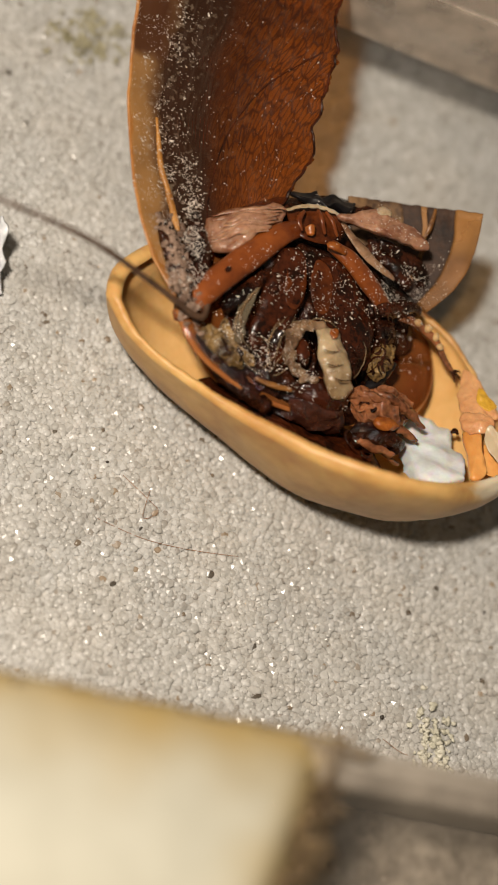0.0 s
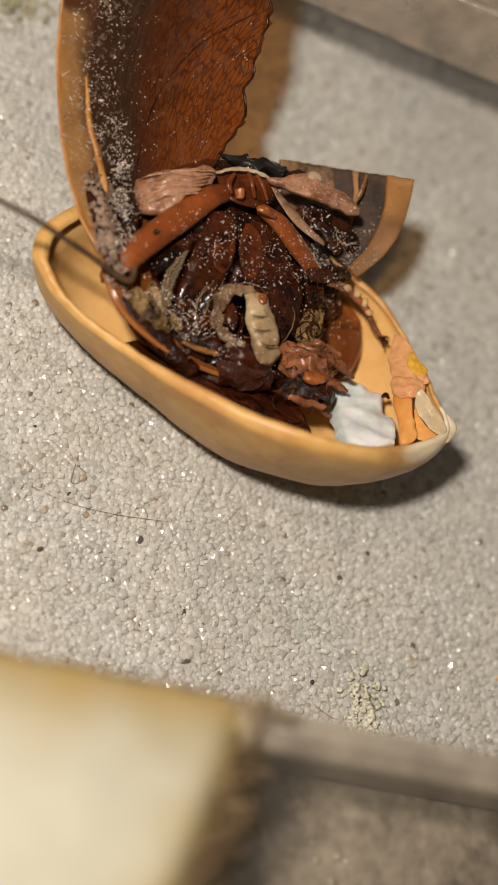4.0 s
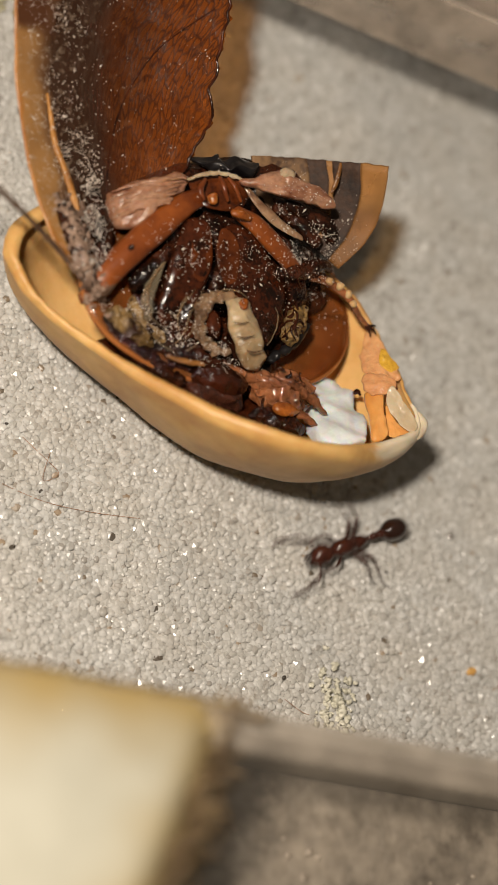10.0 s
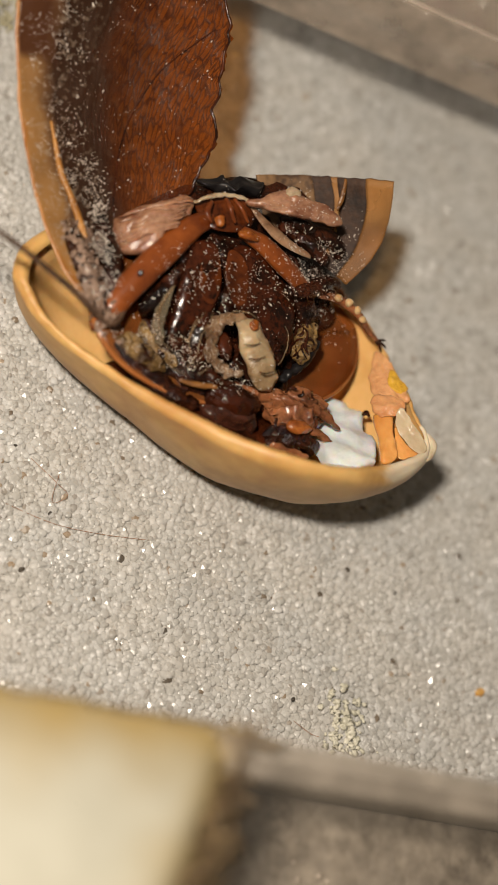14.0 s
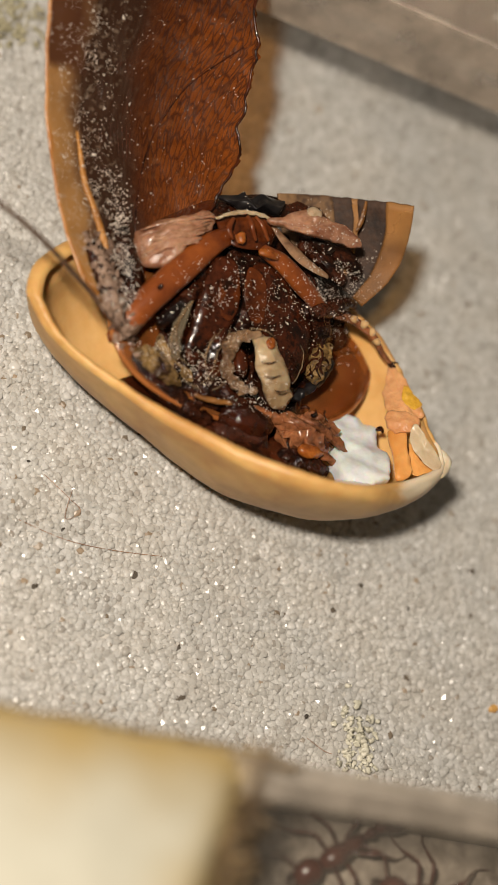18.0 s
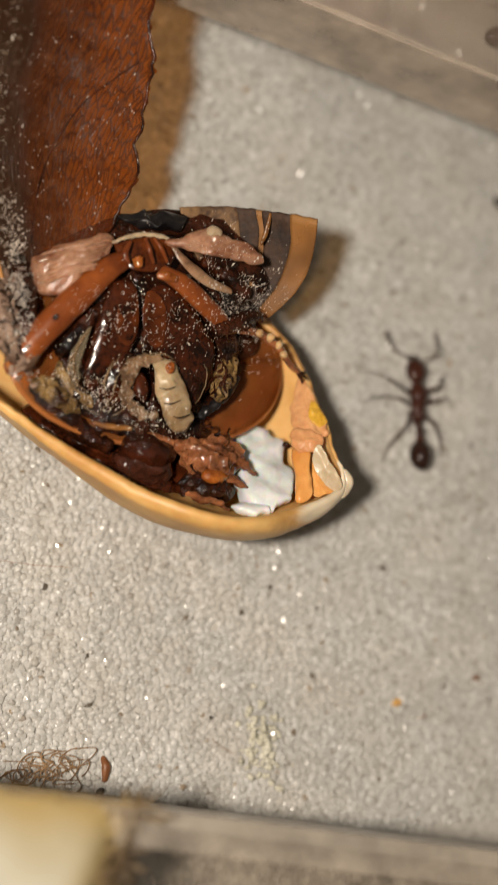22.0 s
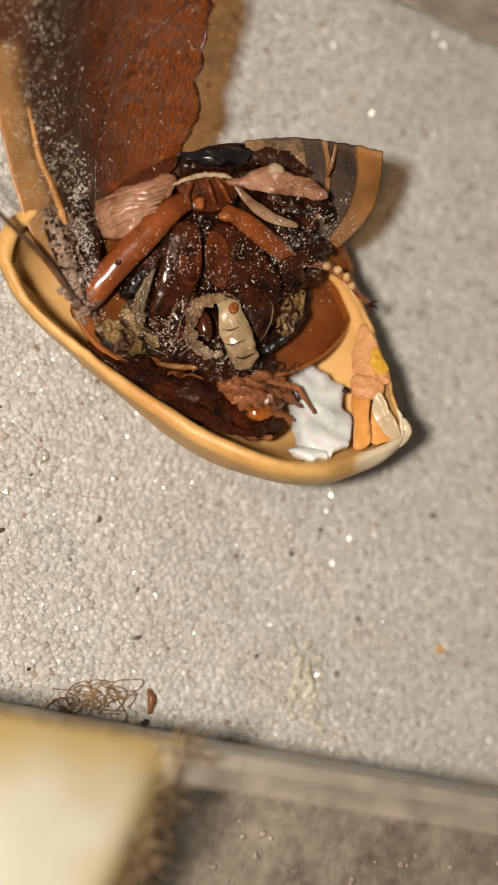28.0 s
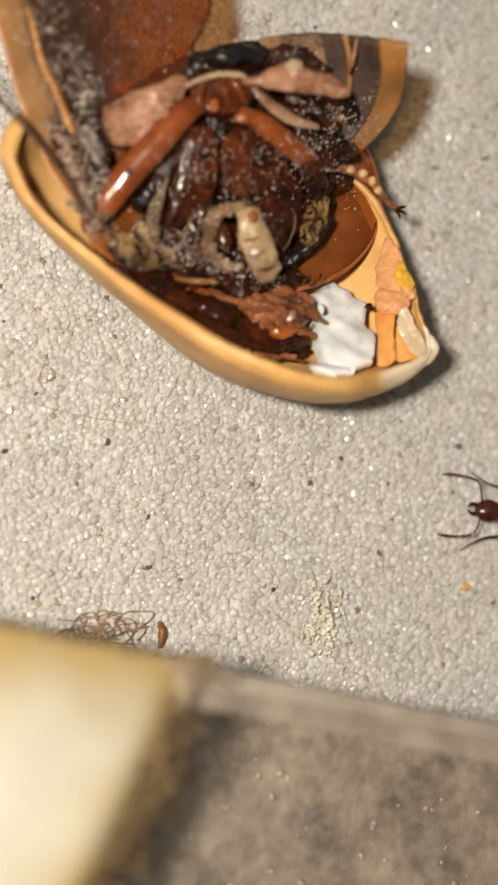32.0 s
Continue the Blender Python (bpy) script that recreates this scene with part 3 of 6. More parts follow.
# ---- materials of the dead cockroach and the fat ----
def wing_membrane(name):
    """Wing skin by its place across and along the wing: tan margin with a brown tip, dark streaked field, see-through red-brown net of cells."""
    m, n, l, p = node_material(name)
    out = n["Material Output"]

    def node(kind, **values):
        k = n.new("ShaderNode" + kind)
        for key, value in values.items():
            k.inputs[key.replace("_", " ")].default_value = value
        return k

    def sums(kind, a, b, c=None):
        k = n.new("ShaderNodeMath")
        k.operation = kind
        for i, v in enumerate((a, b, c)):
            if v is None:
                continue
            if isinstance(v, (int, float)):
                k.inputs[i].default_value = v
            else:
                l.new(v, k.inputs[i])
        return k.outputs[0]

    def fit(source, a, b, c, d):
        k = n.new("ShaderNodeMapRange")
        l.new(source, k.inputs[0])
        for i, v in enumerate((a, b, c, d)):
            k.inputs[i + 1].default_value = v
        return k.outputs[0]

    def ramp(stops, source):
        r = n.new("ShaderNodeValToRGB")
        e = r.color_ramp.elements
        e[0].position, e[0].color = stops[0][0], (*stops[0][1], 1)
        e[1].position, e[1].color = stops[-1][0], (*stops[-1][1], 1)
        for pos, c in stops[1:-1]:
            e.new(pos).color = (*c, 1)
        l.new(source, r.inputs[0])
        return r.outputs[0]

    def blend(factor, a, b):
        k = n.new("ShaderNodeMix")
        k.data_type = "RGBA"
        for i, v in ((0, factor), (6, a), (7, b)):
            if isinstance(v, tuple):
                k.inputs[i].default_value = (*v, 1)
            else:
                l.new(v, k.inputs[i])
        return k.outputs[2]

    def texture(kind, vector, **values):
        k = node("Tex" + kind, **values)
        l.new(vector, k.inputs["Vector"])
        return k

    co, across, along = n.new("ShaderNodeTexCoord"), n.new("ShaderNodeAttribute"), n.new("ShaderNodeAttribute")
    across.attribute_name, along.attribute_name = "across", "along"
    u, v = across.outputs["Fac"], along.outputs["Fac"]
    blot = texture("Noise", co.outputs["Object"], Scale=350.0, Detail=6.0).outputs[0]
    fine = texture("Noise", co.outputs["Object"], Scale=2600.0, Detail=3.0).outputs[0]
    place = sums("ADD", u, fit(blot, 0.3, 0.7, -0.05, 0.05))
    # cells lie in fans that lean outwards along the wing
    cells = n.new("ShaderNodeCombineXYZ")
    l.new(sums("ADD", sums("MULTIPLY", u, 44.0), sums("MULTIPLY", sums("MULTIPLY", v, v), -20.0)), cells.inputs[0])
    l.new(sums("ADD", sums("MULTIPLY", v, 20.0), sums("MULTIPLY", u, 2.0)), cells.inputs[1])
    net = texture("Voronoi", cells.outputs[0], Scale=1.0)
    net.feature = "DISTANCE_TO_EDGE"
    tone = texture("Voronoi", cells.outputs[0], Scale=1.0)
    streaks = n.new("ShaderNodeCombineXYZ")
    l.new(sums("ADD", sums("MULTIPLY", u, 70.0), sums("MULTIPLY", sums("MULTIPLY", u, v), -40.0)), streaks.inputs[0])
    l.new(sums("MULTIPLY", v, 7.0), streaks.inputs[1])
    streak = texture("Noise", streaks.outputs[0], Scale=1.0, Detail=4.0).outputs[0]
    skin = ramp([(0.0, (0.30, 0.12, 0.025)), (0.02, (0.31, 0.16, 0.055)), (0.12, (0.27, 0.145, 0.055)), (0.165, (0.13, 0.065, 0.028)), (0.21, (0.034, 0.016, 0.009)), (0.40, (0.036, 0.016, 0.009)), (0.46, (0.055, 0.018, 0.008)), (0.55, (0.105, 0.031, 0.010)), (0.8, (0.14, 0.036, 0.010)), (1.0, (0.16, 0.044, 0.013))], place)
    grey = sums("MULTIPLY", fit(streak, 0.48, 0.75, 0.0, 0.4), ramp([(0.1, (0.0,) * 3), (0.2, (1.0,) * 3), (0.42, (1.0,) * 3), (0.52, (0.0,) * 3)], u))
    skin = blend(grey, skin, (0.11, 0.075, 0.055))
    # whitish grime in fine specks over the margin and the field
    speck = texture("Noise", co.outputs["Object"], Scale=4200.0, Detail=2.0).outputs[0]
    grime = sums("MULTIPLY", fit(speck, 0.56, 0.68, 0.0, 0.5), ramp([(0.01, (0.0,) * 3), (0.06, (1.0,) * 3), (0.24, (0.8,) * 3), (0.42, (0.12,) * 3)], place))
    skin = blend(grime, skin, (0.33, 0.26, 0.19))
    red = fit(place, 0.44, 0.56, 0.0, 1.0)
    lines = sums("MULTIPLY", sums("MULTIPLY", fit(net.outputs["Distance"], 0.02, 0.16, 0.95, 0.0), red), fit(sums("ADD", v, fit(blot, 0.3, 0.7, -0.15, 0.15)), 0.1, 0.5, 0.35, 1.0))
    skin = blend(lines, skin, (0.035, 0.010, 0.005))
    skin = blend(sums("MULTIPLY", fit(sums("ADD", v, fit(blot, 0.3, 0.7, -0.02, 0.02)), 0.54, 0.56, 0.0, 0.93), fit(u, 0.14, 0.22, 1.0, 0.0)), skin, (0.055, 0.018, 0.009))
    skin = blend(fit(blot, 0.5, 0.75, 0.0, 0.35), skin, (0.06, 0.022, 0.010))
    skin = blend(sums("MULTIPLY", fit(fine, 0.52, 0.7, 0.0, 0.3), red), skin, (0.26, 0.10, 0.035))
    l.new(skin, p.inputs["Base Color"])
    l.new(fit(fine, 0.3, 0.7, 0.3, 0.55), p.inputs["Roughness"])
    p.inputs["Specular IOR Level"].default_value = 0.12
    bump = node("Bump", Strength=0.75, Distance=0.00006)
    height = sums("ADD", sums("MULTIPLY", fine, 0.9), sums("ADD", sums("MULTIPLY", sums("MULTIPLY", net.outputs["Distance"], red), 0.9), sums("MULTIPLY", sums("MULTIPLY", streak, sums("SUBTRACT", 1.0, red)), 0.5)))
    l.new(height, bump.inputs["Height"])
    l.new(bump.outputs[0], p.inputs["Normal"])
    # the skin lets amber light through
    clear, glow, skinned, mix = n.new("ShaderNodeBsdfTransparent"), n.new("ShaderNodeBsdfTranslucent"), n.new("ShaderNodeMixShader"), n.new("ShaderNodeMixShader")
    clear.inputs[0].default_value = (1.0, 0.70, 0.38, 1)
    l.new(skin, glow.inputs[0])
    skinned.inputs[0].default_value = 0.2
    l.new(p.outputs[0], skinned.inputs[1])
    l.new(glow.outputs[0], skinned.inputs[2])
    amount = ramp([(0.0, (0.92,) * 3), (0.16, (0.9,) * 3), (0.22, (0.85,) * 3), (0.42, (0.75,) * 3), (0.55, (0.28,) * 3), (1.0, (0.2,) * 3)], place)
    l.new(sums("ADD", amount, sums("MULTIPLY", lines, 0.4)), mix.inputs[0])
    l.new(clear.outputs[0], mix.inputs[1])
    l.new(skinned.outputs[0], mix.inputs[2])
    l.new(mix.outputs[0], out.inputs[0])
    return m


WING = wing_membrane("wing_skin")
MARGIN = mottled("wing_margin", (0.07, 0.026, 0.006), (0.27, 0.115, 0.026), 0.38, 600, 0.5, 2600)
MARGIN_RIM = mottled("margin_rim", (0.24, 0.085, 0.014), (0.42, 0.19, 0.05), 0.3, 600, 0.2, 2600)
STUB_TAN = clear_material("stub_margin", (0.27, 0.125, 0.036), 0.55, 0.6, (1.0, 0.76, 0.44))
STUB_DARK = mottled("cut_wing_dark", (0.05, 0.024, 0.011), (0.19, 0.105, 0.045), 0.75, 700, 0.25, 2600, spread=(0.42, 0.6))
AMBER = clear_material("amber_shield", (0.20, 0.068, 0.017), 0.6, 0.14, (0.86, 0.52, 0.22))
WET_DARK = mottled("wet_dark_cuticle", (0.004, 0.0015, 0.001), (0.055, 0.014, 0.005), 0.15, 1100, 0.9, 3000, coat=0.28, spread=(0.42, 0.70))
WET_RED = mottled("wet_red_cuticle", (0.008, 0.0025, 0.0012), (0.072, 0.016, 0.005), 0.2, 900, 0.3, 1800, coat=0.25, spread=(0.40, 0.66))
AMBER_RED = mottled("amber_red_cuticle", (0.018, 0.004, 0.0016), (0.115, 0.027, 0.006), 0.22, 700, 0.25, 1800, coat=0.3, spread=(0.34, 0.66))
FEMUR = mottled("orange_brown_leg", (0.085, 0.017, 0.0035), (0.22, 0.056, 0.010), 0.28, 500, 0.12, 1800, coat=0.9, spread=(0.34, 0.66))
TAN_BEAD = mottled("tan_bead", (0.30, 0.17, 0.07), (0.56, 0.38, 0.19), 0.3, 900, 0.4, 2200, coat=0.4, sss=0.3)
CUFF = mottled("torn_cuff", (0.06, 0.03, 0.015), (0.26, 0.165, 0.095), 0.28, 700, 0.7, 2000, coat=0.5, sss=0.3)
ORANGE = mottled("orange_sclerite", (0.10, 0.022, 0.004), (0.34, 0.105, 0.017), 0.15, 1300, 0.5, 2000, coat=0.5, sss=0.3)
MUSCLE = mottled("pink_muscle", (0.13, 0.045, 0.022), (0.37, 0.205, 0.13), 0.25, 800, 0.6, 1700, coat=0.3, sss=0.5, spread=(0.36, 0.64))
PALE = mottled("pale_membrane", (0.22, 0.15, 0.085), (0.48, 0.38, 0.26), 0.25, 900, 0.4, 2200, coat=0.5, sss=0.3)
YELLOW = mottled("yellow_brown_tissue", (0.03, 0.014, 0.006), (0.26, 0.16, 0.055), 0.35, 1300, 1.0, 3200, coat=0.4, spread=(0.4, 0.62))
MOUTH = mottled("brown_mouthparts", (0.035, 0.010, 0.004), (0.30, 0.115, 0.048), 0.14, 900, 0.5, 2000, coat=0.6, sss=0.3, spread=(0.34, 0.62))
FAT = mottled("white_fat", (0.53, 0.565, 0.58), (0.69, 0.72, 0.735), 0.3, 700, 0.15, 2200, coat=0.5, sss=0.7)
# pale grains; part of them stand for wet highlights
DUST_GLINTS = mottled("white_dust_glints", (0.36, 0.31, 0.26), (0.66, 0.60, 0.53), 0.3, 2000)
HEAD = mottled("dark_head", (0.008, 0.004, 0.003), (0.06, 0.018, 0.010), 0.14, 700, 0.7, 1500, coat=0.8)
FROTH = mottled("grey_froth", (0.05, 0.024, 0.015), (0.31, 0.215, 0.16), 0.15, 1200, 0.9, 2600, coat=0.5)
LEAF = clear_material("wet_film", (0.40, 0.33, 0.22), 0.22, 0.12, (0.85, 0.66, 0.44))
BLACK = mottled("black_wet_lump", (0.004, 0.004, 0.005), (0.012, 0.010, 0.010), 0.3, 800, 0.15, 1500, coat=0.35)


def between(a, b, c):
    """A point on the edge that goes through the rows of a list, at c in 0..1."""
    x = c * (len(a) - 1)
    i = min(int(x), len(a) - 2)
    return Vector(a[i]).lerp(Vector(a[i + 1]), x - i)


WING_LEFT = [tuple(p) for p in spline([(-7.6, 0.0, 5.7), (-8.9, 2.0, 5.9), (-9.8, 4.7, 6.2), (-10.4, 7.9, 7.0), (-10.6, 10.6, 8.0), (-10.55, 12.4, 8.8), (-10.2, 15.0, 9.7), (-9.0, 17.4, 10.4)], 5)]
WING_RIGHT = [tuple(p) for p in spline([(-6.2, 3.3, 6.0), (-3.5, 5.3, 6.2), (-2.7, 6.7, 6.9), (-2.3, 8.3, 7.2), (-2.0, 10.1, 8.0), (-1.8, 11.8, 8.7), (-1.95, 14.0, 9.5), (-2.2, 17.3, 10.4)], 5)]


def wing_at(u, v):
    a, b = between(WING_LEFT, 0, v), between(WING_RIGHT, 0, v)
    p = a.lerp(b, u)
    p.z -= 0.8 * math.sin(math.pi * u) * (0.4 + 0.6 * v) - 0.06 * math.sin(u * 9)
    if u > 0.9:
        jag = 0.4 * noise.noise(Vector((0, v * 7, 1))) + 0.2 * noise.noise(Vector((0, v * 23, 2))) + (0.14 + 0.2 * noise.noise(Vector((v * 5, 0, 3)))) * noise.noise(Vector((0, v * 61, 4)))
        p.x += jag * (u - 0.9) * 10
    return p + wobble(p, 0.07, 0.9)


PALP_JOINT = (0.9, -3.1, 4.75)
HEAD_JOINT = (-1.6, -2.4, 4.6)


def cockroach():
    thing = empty("cockroach", (-1, 2, 4))
    inv = thing.matrix_basis.inverted()

    def add(name, bm, mat, label="", parent=None):
        ob = part(name, bm, mat, parent or thing, label)
        if not parent:
            ob.matrix_parent_inverse = inv
        return ob

    # the long forewing, seen from below: pale margin, dark field, red-brown membrane and veins
    def strip(u0, u1):
        return lambda a, b: wing_at(u0 + (u1 - u0) * a, b)

    def skin(name, u0, u1, nu, thick, label, parent=None):
        ob = add(name, sheet(strip(u0, u1), nu, 120, thick), WING, label, parent)
        at = ob.data.attributes.new("across", "FLOAT", "POINT")
        half = (nu + 1) * 121
        at.data.foreach_set("value", [u0 + (u1 - u0) * ((k % half) // 121) / nu for k in range(2 * half)])
        far = ob.data.attributes.new("along", "FLOAT", "POINT")
        far.data.foreach_set("value", [((k % half) % 121) / 120 for k in range(2 * half)])
        return ob

    wing = skin("forewing", 0.0, 1.0, 52, 0.06, "red-brown see-through wing with a tan margin and a torn edge")
    rim = []
    for s in range(31):
        q = wing_at(0.004, 0.04 + 0.96 * s / 30)
        rim.append((q.x, q.y, q.z, 0.075))
    add("wing_margin", limb(rim, 8, 2, 0.7), MARGIN_RIM, "orange-tan rim of the wing", wing)
    for k in range(9):
        u0, u1 = 0.30 + 0.016 * k, 0.20 + 0.032 * k + 0.03 * noise.noise(Vector((k * 1.3, 0, 0)))
        rows = []
        for s in range(11):
            v = 0.10 + 0.9 * s / 10
            q = wing_at(u0 + (u1 - u0) * (s / 10) ** 1.25, v)
            rows.append((q.x, q.y, q.z + 0.006, 0.018 - 0.001 * s))
        add("vein", limb(rows, 6, 3), WET_RED, "", wing)
    edge = []
    for s in range(46):
        q = wing_at(0.992, 0.02 + 0.98 * s / 45)
        edge.append((q.x, q.y, q.z, 0.055 + 0.07 * max(0.0, noise.noise(Vector((s * 0.45, 0, 0))))))
    add("torn_edge", limb(edge, 7, 2), WET_RED, "dark ragged edge", wing)
    arc = []
    for s in range(12):
        a = s / 11
        q = wing_at(0.43 + 0.5 * a ** 2.2, 0.12 + 0.58 * a)
        arc.append((q.x, q.y, q.z + 0.02, 0.045 - 0.02 * a))
    add("vein", limb(arc, 6, 3), WET_RED, "", wing)
    # the cut forewing
    top = [tuple(p) for p in spline([(-0.3, 6.5, 6.1), (1.6, 6.6, 6.2), (3.2, 6.2, 7.0), (4.84, 5.4, 8.5)], 5)]
    low = [tuple(p) for p in spline([(0.2, 4.8, 5.2), (1.8, 3.9, 5.2), (2.8, 2.9, 5.2), (3.7, 2.1, 5.2)], 5)]
    right = Vector((0.45, -0.15, -0.2))

    def stub(u0, u1):
        def fn(a, b):
            u = u0 + (u1 - u0) * a
            p = between(top, 0, u).lerp(between(low, 0, u), b)
            return p + right * (math.sin(math.pi * b) * u * 1.5) + wobble(p, 0.05, 0.6) + Vector((0, 0.05 * noise.noise(Vector((u * 22, 0, 3))) * (1 - b), 0))
        return fn

    stripe = mottled("stub_stripe", (0.012, 0.006, 0.004), (0.05, 0.022, 0.010), 0.75, 900, 0.4, 3000)
    cut = add("cut_forewing", sheet(stub(0.0, 0.44), 16, 16, 0.14), STUB_DARK, "straight-cut stump of the other wing")
    for name, a, b, mat, thick in (("dark_stripe", 0.435, 0.60, stripe, 0.13), ("tan_stripe", 0.595, 0.645, STUB_TAN, 0.12), ("dark_stripe", 0.64, 0.82, stripe, 0.13), ("wing_margin", 0.815, 1.0, STUB_TAN, 0.17)):
        add(name, sheet(stub(a, b), 8, 16, thick), mat, "tan outer margin" if name == "wing_margin" else "", cut)
    add("pale_streak", limb([(3.3, 6.0, 7.2, 0.07), (3.15, 5.3, 7.0, 0.11), (3.0, 4.8, 6.7, 0.05)], 8, 4, 0.5, rough=0.05), MARGIN, "", cut)

    # the shield behind the head, under everything
    def shield(a, b):
        ang, r = 2 * math.pi * a, 0.05 + 0.95 * b
        c, s = math.cos(ang), math.sin(ang)
        x, y = -1.3 + (6.5 if c < 0 else 6.15) * r * math.copysign(abs(c) ** 0.88, c), 0.75 + 4.0 * r * math.copysign(abs(s) ** 0.85, s)
        return Vector((x, y, 4.35 - 0.19 * (x + 1.3) - 0.9 * (1 - r * r) + 0.05 * noise.noise(Vector((x, y, 2)))))

    add("pronotum", sheet(shield, 64, 10, 0.3), AMBER, "amber rounded shield with a clear rim")
    add("shield_film", sheet(lambda a, b: shield(a, 0.64 * b * (1 + 0.12 * noise.noise(Vector((3 * math.cos(6.283 * a), 3 * math.sin(6.283 * a), 0))))) + Vector((0, 0.12, 0.38 + 0.12 * noise.noise(Vector((a * 40, b * 6, 0))))), 80, 14, 0.2), WET_DARK, "dark wet film over the shield")
    rim = [(*shield(k / 60, 1.0), 0.11) for k in range(61)]
    add("shield_rim", limb(rim, 10, 2), mottled("shield_rim", (0.20, 0.06, 0.014), (0.36, 0.14, 0.04), 0.12, 400, 0.1, 1500, coat=0.8), "glossy amber rim")
    # body mass and the cavity below the legs
    add("thorax", blob((-0.9, 3.0, 3.9), (5.1, 3.4, 1.9), (0, 8, -6), 0.6, 1.0, 5), WET_DARK, "dark wet underside of the thorax")
    add("collar", limb([(-6.4, 3.8, 5.0, 0.55), (-4.2, 5.1, 5.5, 0.55), (-1.3, 5.9, 5.6, 0.55), (1.6, 5.8, 5.6, 0.55), (3.4, 4.7, 5.4, 0.4)], 12, 6, 0.8, rough=0.15), WET_DARK)
    add("black_lump", blob((-1.5, 5.8, 6.25), (1.5, 0.42, 0.32), (0, 3, -2), 0.3, 0.6, 5), BLACK, "black glossy lump")
    for name, edge, lift, mat, label in (
        ("flight_muscle", [(-6.67, 4.1, 5.7), (-6.18, 4.38, 5.9), (-5.47, 4.66, 6.3), (-4.6, 4.84, 6.5), (-3.86, 5.1, 6.6), (-3.35, 4.88, 6.6), (-3.69, 4.21, 6.8), (-4.68, 3.53, 6.8), (-5.17, 2.86, 6.6), (-5.86, 2.46, 6.2), (-6.42, 2.74, 5.9), (-6.65, 3.43, 5.7)], 0.42, MUSCLE, "pink moist muscle"),
        ("flight_muscle", [(-1.53, 4.51, 7.4), (-0.83, 4.72, 7.6), (0.2, 5.05, 7.7), (1.14, 4.73, 7.7), (2.07, 4.46, 7.7), (2.67, 3.9, 7.6), (2.44, 3.65, 7.4), (1.41, 3.85, 7.5), (0.14, 4.02, 7.5), (-0.86, 4.26, 7.4)], 0.30, MUSCLE, "pink moist muscle"),
        ("muscle_stump", [(0.88, 4.4, 6.6), (1.54, 4.33, 6.6), (2.09, 4.04, 6.3), (1.65, 3.8, 6.2), (0.97, 3.98, 6.4)], 0.22, WET_RED, "red torn muscle"),
        ("sternum", [(-3.41, 4.73, 6.7), (-2.84, 4.97, 6.8), (-2.12, 5.07, 6.9), (-1.25, 4.96, 6.9), (-0.83, 4.34, 6.8), (-1.23, 3.61, 6.7), (-2.05, 3.44, 6.8), (-2.79, 3.52, 6.8), (-3.25, 4.04, 6.7)], 0.16, AMBER_RED, "red-brown breast plate"),
        ("coxa", [(-3.61, 2.99, 6.5), (-4.04, 1.95, 6.3), (-4.46, 0.63, 5.9), (-4.72, -0.66, 5.5), (-4.31, -1.25, 5.3), (-3.57, -0.64, 5.5), (-2.86, 0.32, 5.9), (-2.51, 1.07, 6.2), (-2.49, 2.43, 6.5), (-2.77, 3.11, 6.6)], 0.30, WET_RED, "dark red leg plate"),
        ("coxa_flank", [(-3.15, 2.78, 6.59), (-3.46, 1.58, 6.49), (-3.33, 0.71, 6.24), (-2.87, 0.53, 6.14), (-2.54, 1.19, 6.34), (-2.52, 2.34, 6.54), (-2.73, 2.92, 6.59)], 0.06, AMBER_RED, "lighter red flank"),
        ("coxa", [(-1.83, 2.92, 6.7), (-2.33, 2.1, 6.7), (-2.3, 1.0, 6.4), (-1.83, 0.28, 6.1), (-1.0, -0.2, 5.8), (0.18, -0.72, 5.3), (0.87, -0.29, 5.2), (1.02, 0.78, 5.4), (0.43, 1.61, 5.8), (-0.31, 2.5, 6.3), (-1.16, 2.9, 6.6)], 0.28, WET_RED, "dark red leg plate"),
        ("coxa_flank", [(-2.16, 2.64, 6.79), (-2.46, 1.74, 6.79), (-2.33, 0.82, 6.54), (-1.93, 0.43, 6.34), (-1.52, 0.61, 6.34), (-1.36, 1.63, 6.59), (-1.61, 2.42, 6.74)], 0.06, AMBER_RED, "orange-red flank"),
        ("coxa", [(0.35, 2.54, 6.0), (0.84, 1.41, 5.7), (1.35, 0.27, 5.1), (2.16, 0.5, 4.9), (2.01, 1.5, 5.3), (1.22, 2.41, 5.8)], 0.35, WET_DARK, "dark wet leg plate"),
    ):
        add(name, pod(edge, lift, 0.10 if mat is MUSCLE else 0.03, 0.3, fibre=0.09 if mat is MUSCLE else 0.02), mat, label)
    for k in range(7):
        # fibres of the muscle, drawn out towards the breast plate
        u = (k + 0.8 * noise.noise(Vector((k * 1.9, 0, 0)))) / 6.5
        a, b = Vector((-6.5, 3.0 + 1.2 * u, 6.05 + 0.1 * u)), Vector((-4.4 + 0.9 * u, 3.5 + 1.2 * u, 7.0 - 0.1 * u))
        c = a.lerp(b, 0.5) + Vector((0, 0, 0.26 + 0.05 * math.sin(k * 2.1)))
        add("fibre", limb([(*a, 0.05), (*c, 0.13 + 0.05 * math.sin(k * 1.7)), (*b, 0.05)], 9, 7, 0.45, rough=0.14, size=0.5), MUSCLE)
    add("white_bead", blob((0.5, 4.9, 7.75), (0.36, 0.26, 0.2), (0, 0, 10), 0.06, 0.4), PALE, "pale bead")
